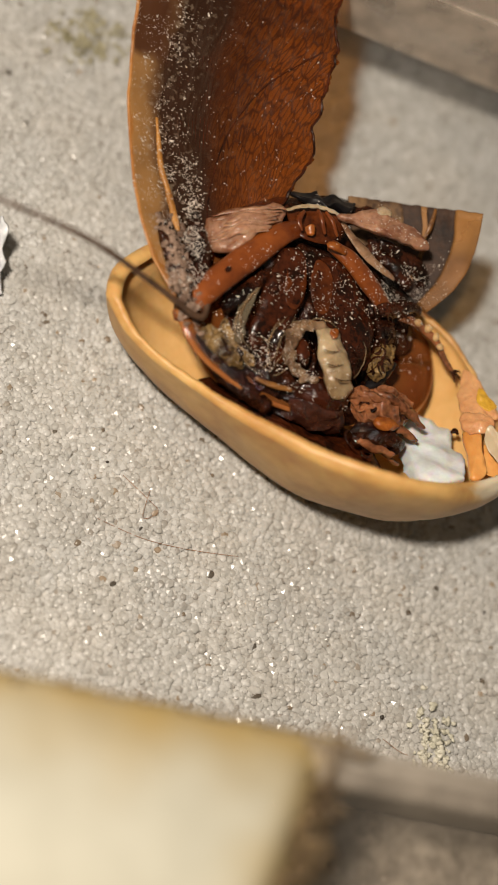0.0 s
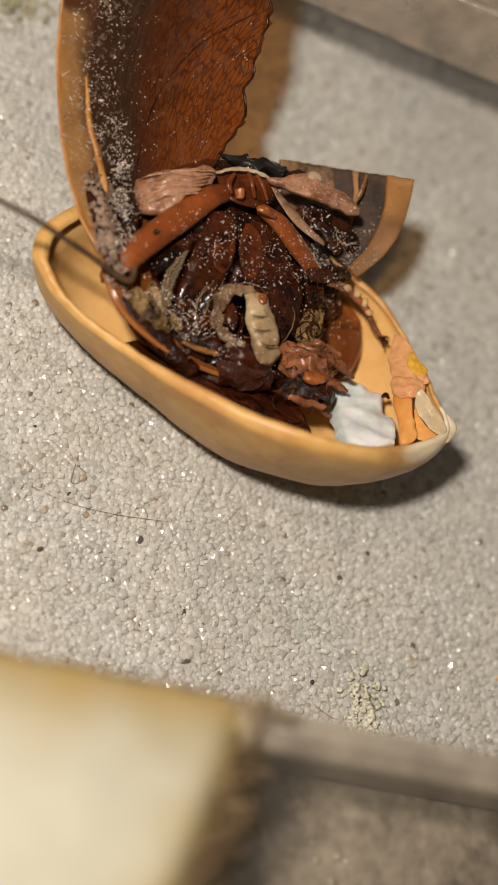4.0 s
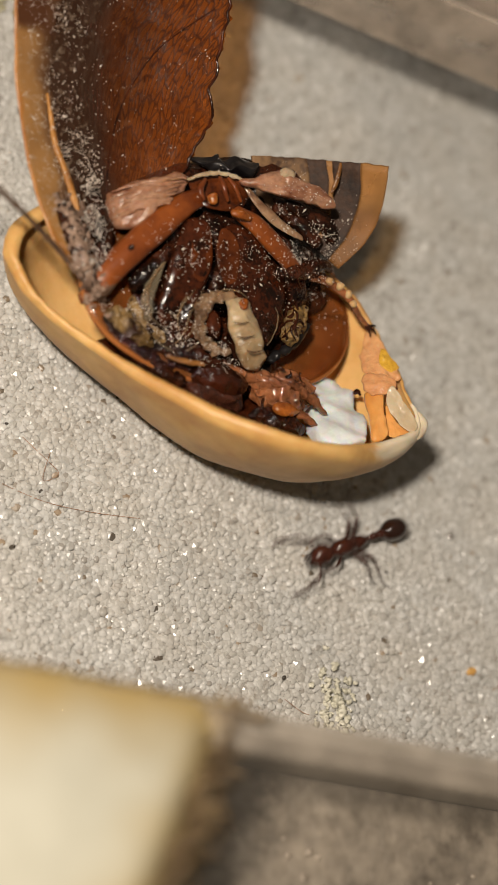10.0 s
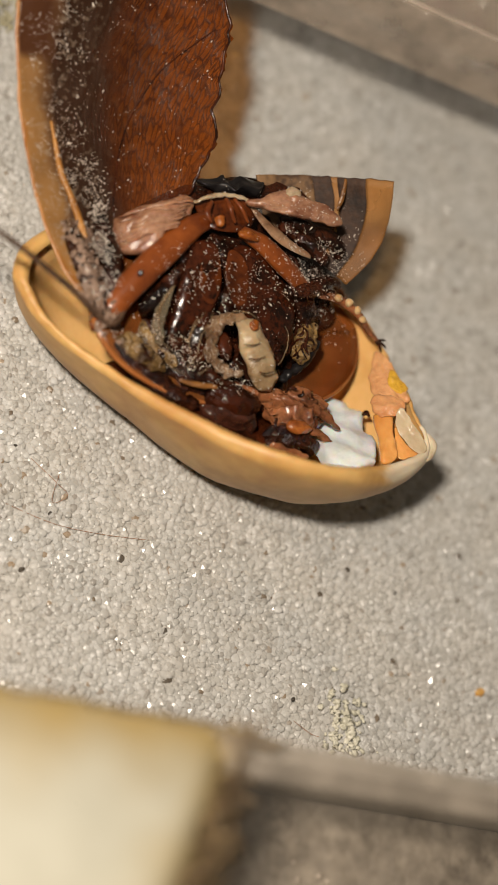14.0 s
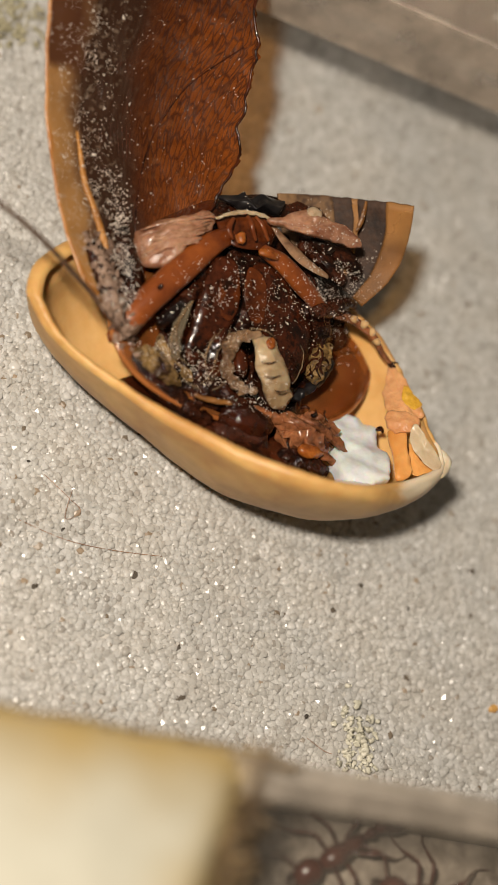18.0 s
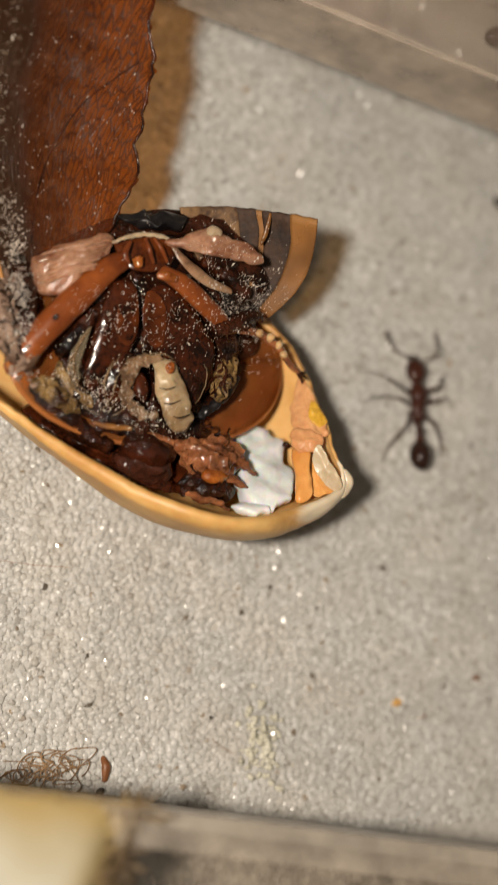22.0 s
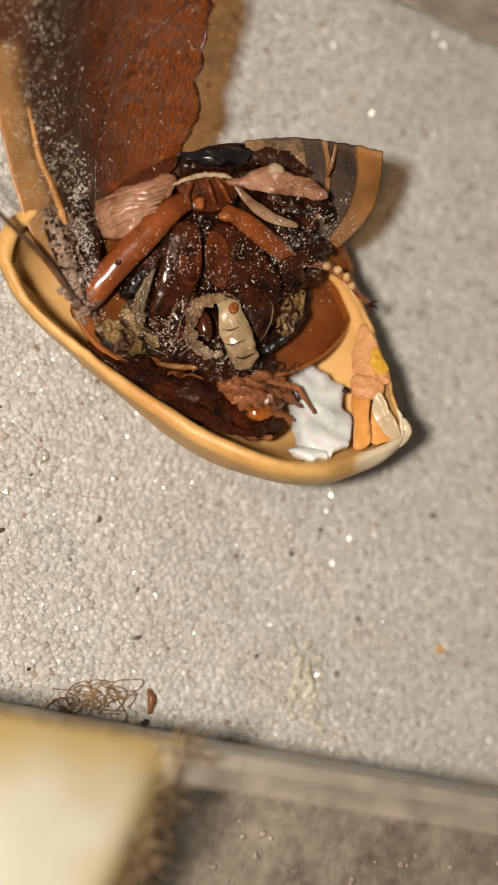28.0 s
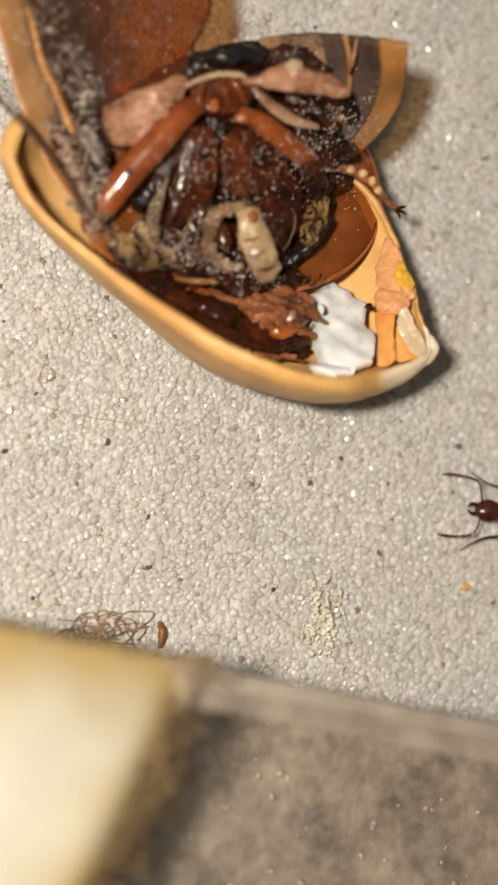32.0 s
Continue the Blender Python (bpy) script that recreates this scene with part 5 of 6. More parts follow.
def fat_lump():
    """A crumbly slab of fat with stepped broken edges, and a flake beside it."""
    thing = empty("fat_lump", (3.4, -3.6, 2.4))
    inv = thing.matrix_basis.inverted()

    def inside(x, y, edge):
        odd = False
        for a, b in zip(edge, edge[1:] + edge[:1]):
            if (a[1] > y) != (b[1] > y) and x < (b[0] - a[0]) * (y - a[1]) / (b[1] - a[1]) + a[0]:
                odd = not odd
        return odd

    def chunk(edge, thick, seed):
        """A slab over an outline, with a curdled top and broken sides."""
        step = 0.07
        flat = np.array(edge)
        c = flat.mean(0)
        slope = np.linalg.lstsq(flat[:, :2] - c[:2], flat[:, 2] - c[2], rcond=None)[0]
        bm, grid = bmesh.new(), {}
        nx, ny = int(np.ptp(flat[:, 0]) / step) + 3, int(np.ptp(flat[:, 1]) / step) + 3
        for i in range(nx):
            for j in range(ny):
                x, y = flat[:, 0].min() + (i - 1) * step, flat[:, 1].min() + (j - 1) * step
                w = noise.noise_vector(Vector((x, y, seed)) / 0.4) * 0.09
                if not inside(x + w.x, y + w.y, edge):
                    continue
                near = min((Vector((x, y)) - Vector(a[:2]).lerp(Vector(b[:2]), min(1.0, max(0.0, (Vector((x, y)) - Vector(a[:2])).dot(Vector(b[:2]) - Vector(a[:2])) / (Vector(b[:2]) - Vector(a[:2])).length_squared)))).length for a, b in zip(edge, edge[1:] + edge[:1]))
                far = noise.voronoi(Vector((x, y, seed)) / 0.62)[0]
                z = c[2] + float(slope @ (np.array((x, y)) - c[:2])) + 0.34 * (1 - math.exp(-near / 0.22)) + 0.16 * min(0.3, far[1] - far[0]) + 0.18 * noise.noise(Vector((x, y, seed)) / 0.7)
                grid[i, j] = bm.verts.new((x, y, z))
        for i, j in list(grid):
            if all(k in grid for k in ((i + 1, j), (i, j + 1), (i + 1, j + 1))):
                bm.faces.new((grid[i, j], grid[i + 1, j], grid[i + 1, j + 1], grid[i, j + 1]))
        bmesh.ops.delete(bm, geom=[v for v in bm.verts if not v.link_faces], context="VERTS")
        rim = [e for e in bm.edges if e.is_boundary]
        down = bmesh.ops.extrude_edge_only(bm, edges=rim)["geom"]
        for v in down:
            if isinstance(v, bmesh.types.BMVert):
                v.co.z -= thick
        for _ in range(5):
            bmesh.ops.smooth_vert(bm, verts=bm.verts[:], factor=0.5, use_axis_x=True, use_axis_y=True, use_axis_z=True)
        return bm

    slab_edge = [(2.34, -2.56, 2.6), (2.89, -2.11, 2.6), (3.49, -1.82, 2.6), (3.67, -2.19, 2.8), (4.07, -2.35, 2.9), (4.12, -2.73, 3.1), (4.62, -2.94, 3.2), (4.48, -3.51, 3.5), (4.27, -4.13, 4.0), (4.59, -4.28, 4.2), (4.36, -5.16, 4.6), (4.03, -5.96, 5.0), (3.3, -6.16, 5.0), (2.97, -6.45, 5.2), (2.14, -6.18, 5.0), (1.83, -5.53, 4.6), (1.88, -4.48, 4.0), (2.16, -3.42, 3.2)]
    flake_edge = [(1.19, -5.9, 4.9), (1.7, -5.7, 4.9), (2.46, -5.82, 5.0), (2.96, -6.02, 5.1), (2.92, -6.46, 5.3), (2.04, -6.53, 5.3), (1.39, -6.27, 5.1)]
    for name, edge, thick, seed in (("slab", slab_edge, 1.3, 2.0), ("flake", flake_edge, 0.7, 7.0)):
        part(name, chunk(edge, thick, seed), FAT, thing).matrix_parent_inverse = inv
    tagged(thing, "bluish white moist fat lump inside the shell", "fat lump")


fat_lump()


def dried_skin():
    """The orange seed skin that clings to the shell's inside at the pointed end."""
    thing = empty("seed_skin", (5.9, -2.5, 3.0))
    inv = thing.matrix_basis.inverted()
    skin = mottled("orange_skin", (0.52, 0.20, 0.04), (0.68, 0.33, 0.10), 0.22, 350, 0.35, 1300, coat=0.7, sss=0.2)
    pink = mottled("pink_skin", (0.48, 0.215, 0.09), (0.66, 0.35, 0.16), 0.32, 700, 0.7, 1800, coat=0.3, sss=0.2)
    pale = mottled("pale_flap", (0.40, 0.30, 0.19), (0.52, 0.42, 0.28), 0.3, 500, 0.3, 2000, sss=0.2)
    gold = mottled("gold_fleck", (0.42, 0.21, 0.015), (0.68, 0.40, 0.05), 0.25, 900, 0.8, 2500, coat=0.5)
    for name, edge, lift, mat, rough, label in (
        ("wrinkle", [(4.39, -2.71, 4.7), (4.68, -1.57, 4.3), (5.23, -0.39, 4.0), (5.44, -0.98, 4.5), (5.63, -1.92, 4.9), (5.76, -3.13, 5.4), (5.47, -3.28, 5.3), (5.09, -2.95, 5.1)], 0.07, pink, 0.12, "wrinkled pinkish skin"),
        ("ridge", [(4.2, -3.75, 4.9), (4.9, -3.75, 5.2), (4.69, -4.81, 5.5), (4.57, -5.86, 5.7), (3.86, -6.06, 5.6), (4.1, -4.95, 5.2)], 0.20, skin, 0.06, "glossy orange ridge"),
        ("gutter", [(4.99, -4.33, 5.2), (5.17, -5.02, 5.4), (5.65, -5.63, 5.6), (5.15, -5.82, 5.6), (4.72, -5.84, 5.5), (4.79, -5.11, 5.3)], 0.05, skin, 0.06, ""),
        ("knot", [(4.18, -3.4, 4.9), (4.4, -2.8, 4.8), (5.04, -2.94, 5.2), (5.41, -3.3, 5.5), (5.23, -3.76, 5.5), (4.83, -3.95, 5.4), (4.35, -3.87, 5.1)], 0.18, pink, 0.10, "pinkish knot"),
        ("fleck", [(5.44, -1.53, 4.75), (5.65, -1.94, 4.95), (5.81, -2.64, 5.25), (5.54, -2.83, 5.2), (5.19, -2.61, 5.0), (5.2, -2.02, 4.8)], 0.07, gold, 0.08, "shiny golden fleck"),
        ("flap", [(4.96, -3.79, 5.6), (5.19, -3.72, 5.8), (5.44, -4.45, 5.9), (5.81, -5.06, 5.9), (5.88, -5.56, 5.9), (5.54, -5.7, 5.8), (5.0, -5.1, 5.7), (4.8, -4.39, 5.6)], 0.03, pale, 0.05, "pale peeling flap"),
    ):
        part(name, pod(edge, lift, rough, 0.28, 0.0 if mat is pale else 0.05), mat, thing, label).matrix_parent_inverse = inv
    thread = limb([(4.15, -3.35, 4.0, 0.06), (4.3, -3.3, 4.15, 0.12), (4.45, -3.45, 4.1, 0.07)], 8, 5, 0.7, rough=0.05)
    part("thread", thread, WET_DARK, thing, "dark dried thread").matrix_parent_inverse = inv
    tagged(thing, "crumpled orange seed skin stuck inside the shell's pointed end", "seed skin")


dried_skin()


def residue():
    """Dark patch added on the shell's lining to fill the gap below the body."""
    edge = [(-7.0, -1.25, 4.0), (-5.9, -2.55, 4.3), (-4.65, -3.6, 4.6), (-3.15, -4.5, 4.8), (-2.0, -5.0, 4.8), (-0.4, -5.3, 4.4), (0.6, -5.2, 4.0), (0.6, -3.6, 3.2), (-1.7, -2.0, 3.0), (-4.85, -1.1, 3.2)]
    tagged(finish("residue", pod(edge, 0.3, 0.25, 0.5, 0.12), WET_RED), "dark patch added inside the shell below the body", "residue")


residue()


# ---- ants ----
LEGS = (("fore_leg", 0.95, (0.62, 0.72), (1.25, 0.95), (1.85, 1.5)), ("mid_leg", 0.45, (-0.05, 0.95), (-0.05, 1.55), (-0.45, 2.15)), ("hind_leg", 0.05, (-0.62, 0.72), (-1.05, 1.35), (-1.95, 1.95)))


def build_ant():
    ant = empty("ant")

    def add(name, bm, mat, parent=ant, label=""):
        return part(name, bm, mat, parent, label)

    head = add("head", blob((2.1, 0, 0.98), (0.62, 0.5, 0.42), (0, 12, 0), 0.03, 0.6, 4), ANT_RED)
    for s in (1, -1):
        add("mandible", limb([(2.6, 0.2 * s, 0.85, 0.1), (2.85, 0.2 * s, 0.8, 0.09), (3.0, 0.05 * s, 0.78, 0.03)], 8, 4), ANT_DARK, head)
        add("eye", blob((2.2, 0.42 * s, 1.13), (0.1, 0.07, 0.08), cuts=2), ANT_DARK, head)
        add("antenna", limb([(2.5, 0.2 * s, 1.1, 0.05), (2.75, 0.75 * s, 1.4, 0.045), (2.95, 1.15 * s, 1.35, 0.05), (3.35, 1.3 * s, 1.05, 0.05), (3.95, 1.35 * s, 0.75, 0.065), (4.25, 1.3 * s, 0.6, 0.04)], 7, 4), ANT_RED, head)
    add("thorax", limb([(1.5, 0, 0.98, 0.24), (1.2, 0, 1.08, 0.38), (0.8, 0, 1.12, 0.42), (0.3, 0, 1.02, 0.33), (-0.1, 0, 0.98, 0.33), (-0.5, 0, 0.86, 0.22)], 14, 5, 0.95), ANT_RED)
    add("petiole", limb([(-0.5, 0, 0.84, 0.11), (-0.72, 0, 0.92, 0.13), (-0.92, 0, 1.02, 0.22), (-1.1, 0, 0.92, 0.12), (-1.3, 0, 1.0, 0.22), (-1.55, 0, 0.96, 0.14)], 12, 4), ANT_RED)
    add("gaster", blob((-2.15, 0, 0.98), (0.78, 0.56, 0.54), (0, 6, 0), 0.0, 1, 4), ANT_DARK, ant, "glossy dark abdomen")
    for name, hx, a, b, c in LEGS:
        for s in (1, -1):
            knee, ankle, toe = Vector((a[0], a[1] * s, 0.45)), Vector((b[0], b[1] * s, -0.05)), Vector((c[0], c[1] * s, -0.7))
            mid = ankle.lerp(toe, 0.45) + Vector((0.06, 0.05 * s, -0.12))
            leg = add(name, limb([(0, 0, 0, 0.085), (*(knee * 0.3), 0.075), (*(knee * 0.65 + Vector((0, 0, 0.1))), 0.095), (*knee, 0.06), (*knee.lerp(ankle, 0.5), 0.062), (*ankle, 0.05), (*mid, 0.036), (*toe, 0.022)], 7, 4), ANT_RED)
            leg.location = mm((hx, 0.3 * s, 0.75))
    return ant


first_ant = build_ant()
ANTS = {}


def more_ants():
    for k, key in enumerate(("a", "b", "c", "d", "e", "f", "g", "h", "i", "j", "k", "m", "n")):
        ant = first_ant if k == 0 else copy_thing(first_ant, pose(0, 0, 0))
        far = "dark red-brown worker ant under the hazy cover" if key in "gm" else "dark red-brown worker ant behind the acrylic rail" if key in "ehn" else "dark red-brown worker ant running over the sand"
        tagged(ant, far, "ant", "ants in the box")
        size = {"a": 0.87, "b": 0.86, "d": 0.88, "k": 0.93, "f": 0.95, "g": 0.85, "m": 0.85, "i": 1.06}.get(key, 1.0)
        ant.scale = (size, size, size)
        ANTS[key] = ant


more_ants()


# ---- small litter on the sand ----
def litter():
    dark = mottled("dark_frass", (0.015, 0.012, 0.010), (0.05, 0.04, 0.03), 0.5, 1500, 0.5, 3000)
    brown = mottled("brown_bit", (0.10, 0.035, 0.012), (0.22, 0.09, 0.035), 0.35, 1500, 0.5, 3000)
    gold = mottled("yellow_grain", (0.42, 0.22, 0.06), (0.60, 0.36, 0.12), 0.25, 1500)
    for at, r, mat, label, name in (
        ((18.7, 9.1, 0.2), (0.36, 0.28, 0.25), dark, "black frass pellet on the sand", "frass_pellet"), ((14.1, -14.2, 0.15), (0.3, 0.22, 0.2), brown, "reddish brown crumb on the sand", "crumb"),
        ((9.9, -14.9, 0.1), (0.24, 0.2, 0.16), gold, "yellow grain on the sand", "grain"), ((-4.2, -17.1, 0.15), (0.2, 0.14, 0.14), dark, "black seed-like pellet on the sand", "frass_pellet"),
        ((1.0, -14.6, 0.08), (0.17, 0.12, 0.12), dark, "tiny dark crumb on the sand", "crumb"), ((5.6, 12.0, 0.05), (0.14, 0.1, 0.1), dark, "tiny dark crumb on the sand", "crumb"),
        ((-9.9, -3.4, 0.05), (0.16, 0.1, 0.1), dark, "tiny dark crumb on the sand", "crumb"), ((-8.7, -6.35, 0.08), (0.17, 0.13, 0.1), dark, "tiny dark crumb on the sand", "crumb"),
        ((-9.1, -14.5, 0.08), (0.17, 0.13, 0.1), dark, "tiny dark crumb on the sand", "crumb"), ((12.1, 4.4, 0.08), (0.17, 0.13, 0.1), dark, "tiny dark crumb on the sand", "crumb"),
        ((6.5, -10.3, 0.08), (0.15, 0.12, 0.1), dark, "tiny dark crumb on the sand", "crumb"), ((8.2, 11.0, 0.08), (0.15, 0.12, 0.1), dark, "tiny dark crumb on the sand", "crumb"),
        ((4.2, 10.0, 0.08), (0.16, 0.12, 0.1), dark, "tiny dark crumb on the sand", "crumb"), ((11.2, -15.6, 0.08), (0.3, 0.22, 0.12), brown, "brown crumb on the sand", "crumb"),
    ):
        if name == "crumb":
            r = tuple(0.6 * q for q in r)
        ob = finish(name, blob(at, r, (0, 0, 37 * at[0]), 0.25 * r[0], 0.2, 3), mat)
        tagged(ob, label, name.replace("_", " "))
    rng = random.Random(4)
    # pale clumps of stuck grains
    pale = mottled("stuck_grains", (0.44, 0.43, 0.34), (0.66, 0.64, 0.55), 0.4, 2200, 0.4, 3000)
    mould = mottled("mouldy_clump", (0.22, 0.20, 0.11), (0.45, 0.42, 0.30), 0.6, 1500, 0.6, 3000)
    for c, n, spread, mat, label in (((3.1, -15.9, 0.1), 120, (0.45, 0.7), pale, "pale greenish clump of stuck sand grains"), ((-9.4, 17.8, 0.15), 150, (0.9, 0.7), mould, "greenish mouldy clump on the sand")):
        bm = bmesh.new()
        for _ in range(n):
            p = (c[0] + rng.gauss(0, spread[0]), c[1] + rng.gauss(0, spread[1]), c[2] + rng.uniform(-0.05, 0.12))
            r = rng.uniform(0.06, 0.16)
            blob(p, (r * rng.uniform(0.8, 1.6), r * 0.9, r * 0.8), (rng.uniform(0, 90), 0, rng.uniform(0, 180)), r * 0.7, 0.1, 2, bm)
        tagged(finish("clump", bm, mat), label, "sand clump", kind="stuff")
    # tangle of curled brown fibres
    straw = mottled("brown_fibre", (0.09, 0.045, 0.018), (0.34, 0.21, 0.10), 0.45, 700)
    tangle = empty("fibre_tangle", (-6.4, -16.0, 0))
    for k in range(22):
        x, y = rng.uniform(-8.3, -4.9), -16.0 + rng.gauss(0, 0.3)
        a, r = rng.uniform(0, 6.28), rng.uniform(0.25, 0.6)
        rows = [(x + r * math.cos(a + s * 0.9) + 0.18 * s * rng.uniform(-1, 1), y + r * 1.1 * math.sin(a + s * 0.9), 0.15 + 0.25 * abs(math.sin(s * 1.3 + a)), 0.024) for s in range(6)]
        ob = part("fibre", limb(rows, 5, 4), straw, tangle)
        ob.matrix_parent_inverse = tangle.matrix_basis.inverted()
    tagged(tangle, "tangle of thin curled brown fibres on the sand", "fibre tangle")
    scrap = finish("leg_scrap", limb([(-4.0, -15.6, 0.15, 0.08), (-3.9, -16.1, 0.3, 0.2), (-4.0, -16.7, 0.2, 0.12)], 8, 5, 0.6, rough=0.06, size=0.2), brown)
    tagged(scrap, "small brown scrap of insect cuticle on the sand", "cuticle scrap")
    hairs = ([(-10.5, -5.9, 0.12), (-8.6, -6.8, 0.14), (-6.6, -7.3, 0.14), (-4.6, -7.6, 0.12)], [(-9.3, -4.0, 0.12), (-8.4, -5.0, 0.18), (-7.9, -5.6, 0.12), (-8.6, -5.9, 0.2), (-8.2, -4.7, 0.2)], [(0.9, -15.5, 0.12), (1.6, -16.1, 0.16), (2.2, -16.3, 0.12)])
    for rows in hairs:
        ob = finish("hair", limb([(*p, 0.013) for p in rows], 5, 6), mottled("pale_hair", (0.20, 0.10, 0.05), (0.36, 0.20, 0.11), 0.4, 1500))
        tagged(ob, "thin brown hair lying on the sand", "hair")
    foil = finish("plastic_scrap", sheet(lambda u, v: Vector((-16.5 + 2.4 * u, 3.9 + 2.6 * v, 1.3 + 0.9 * math.sin(u * 5 + v * 3) + 0.4 * v)) + wobble((u * 3, v * 3, 0), 0.35, 0.6), 14, 14, 0.12),
                  mottled("silvery_plastic", (0.45, 0.48, 0.52), (0.75, 0.77, 0.80), 0.2, 900, 0.8, 1500, coat=0.5))
    tagged(foil, "crumpled silvery white plastic scrap on the sand", "plastic scrap")
    # dark heap added in place of the shade along the foam's edge
    def heap(u, v):
        d = 0.7 + 15 * v
        x = -7.2 - 0.62 * d + u * (4.0 + 1.6 * noise.noise(Vector((d / 2.0, 0, 4))) + 0.9 * noise.noise(Vector((d / 0.5, 0, 9))))
        h = 0.9 * (1 - u) ** 1.5 * min(1.0, v * 8 + 0.3)
        lumps = 0.5 + noise.noise(Vector((x, d, 0)) / 1.1) + 0.7 * noise.noise(Vector((x, d, 3)) / 0.4) + 0.4 * noise.noise(Vector((x, d, 6)) / 0.16)
        return Vector((x, near_y(x) - d, 2.98 + h + 0.26 * lumps * (1.0 - u ** 6) - 0.12 * u))

    bm = sheet(heap, 70, 150, 0.1)
    tagged(finish("dirt", bm, mottled("heap_shade", (0.012, 0.007, 0.004), (0.055, 0.034, 0.018), 0.6, 900, 0.6, 2500)), "dark brown dirt heap standing in for shade beside the foam", "dirt", kind="stuff")
    # pale crumbs and webbing on the chamber floors
    for name, y_of, s, z, x0, x1, n in (("near", near_y, -1, 3.05, -8, 16, 120), ("far", far_y, 1, 7.45, -2, 24, 60)):
        bm = bmesh.new()
        for _ in range(n):
            x, d = rng.uniform(x0, x1), rng.uniform(2.8 if s < 0 else 1.0, 12)
            r = rng.uniform(0.05, 0.17) if s < 0 else rng.uniform(0.06, 0.2)
            blob((x, y_of(x) + s * d, z + r * 0.4), (r * rng.uniform(0.8, 1.8), r, r * 0.6), (0, 0, rng.uniform(0, 180)), r * 0.5, 0.2, 2, bm)
        tagged(finish("crumbs_" + name, bm, mottled("pale_crumb_" + name, (0.14, 0.11, 0.08) if s < 0 else (0.30, 0.27, 0.24), (0.42, 0.36, 0.29) if s < 0 else (0.60, 0.55, 0.49), 0.4, 1200, 0.4, 2500)), "pale crumbs strewn on the chamber floor", "crumbs", kind="stuff")


litter()


def stride(busy):
    """Swings the legs of each ant, three against three, while it is about."""
    for key, (start, end) in busy.items():
        for leg in ANTS[key].children:
            kind = leg.name.split(".")[0]
            if not kind.endswith("_leg"):
                continue
            side = 1 if leg.location.y > 0 else -1
            swing = side * (1 if kind != "mid_leg" else -1)
            home = leg.location.copy()
            rows, t, k = [(0.0, pose(*home))], max(0.1, start), 0
            while t < min(end, 31.9):
                rows.append((t, pose(*home, 0, 0, 17 * swing * (-1) ** k)))
                t, k = t + 0.1, k + 1
            rows.append((min(32.0, end + 0.2) if end < 31.8 else 32.0, pose(*home)))
            if rows[-1][0] < 32:
                rows.append((32.0, pose(*home)))
            walk(leg, rows)



# ---- what moves: routes of the ants as seconds, millimetres and heading in degrees ----
def route(rows):
    return [(t, pose(x * MM, y * MM, z * MM, 0, 0, a)) for t, x, y, z, a in rows]


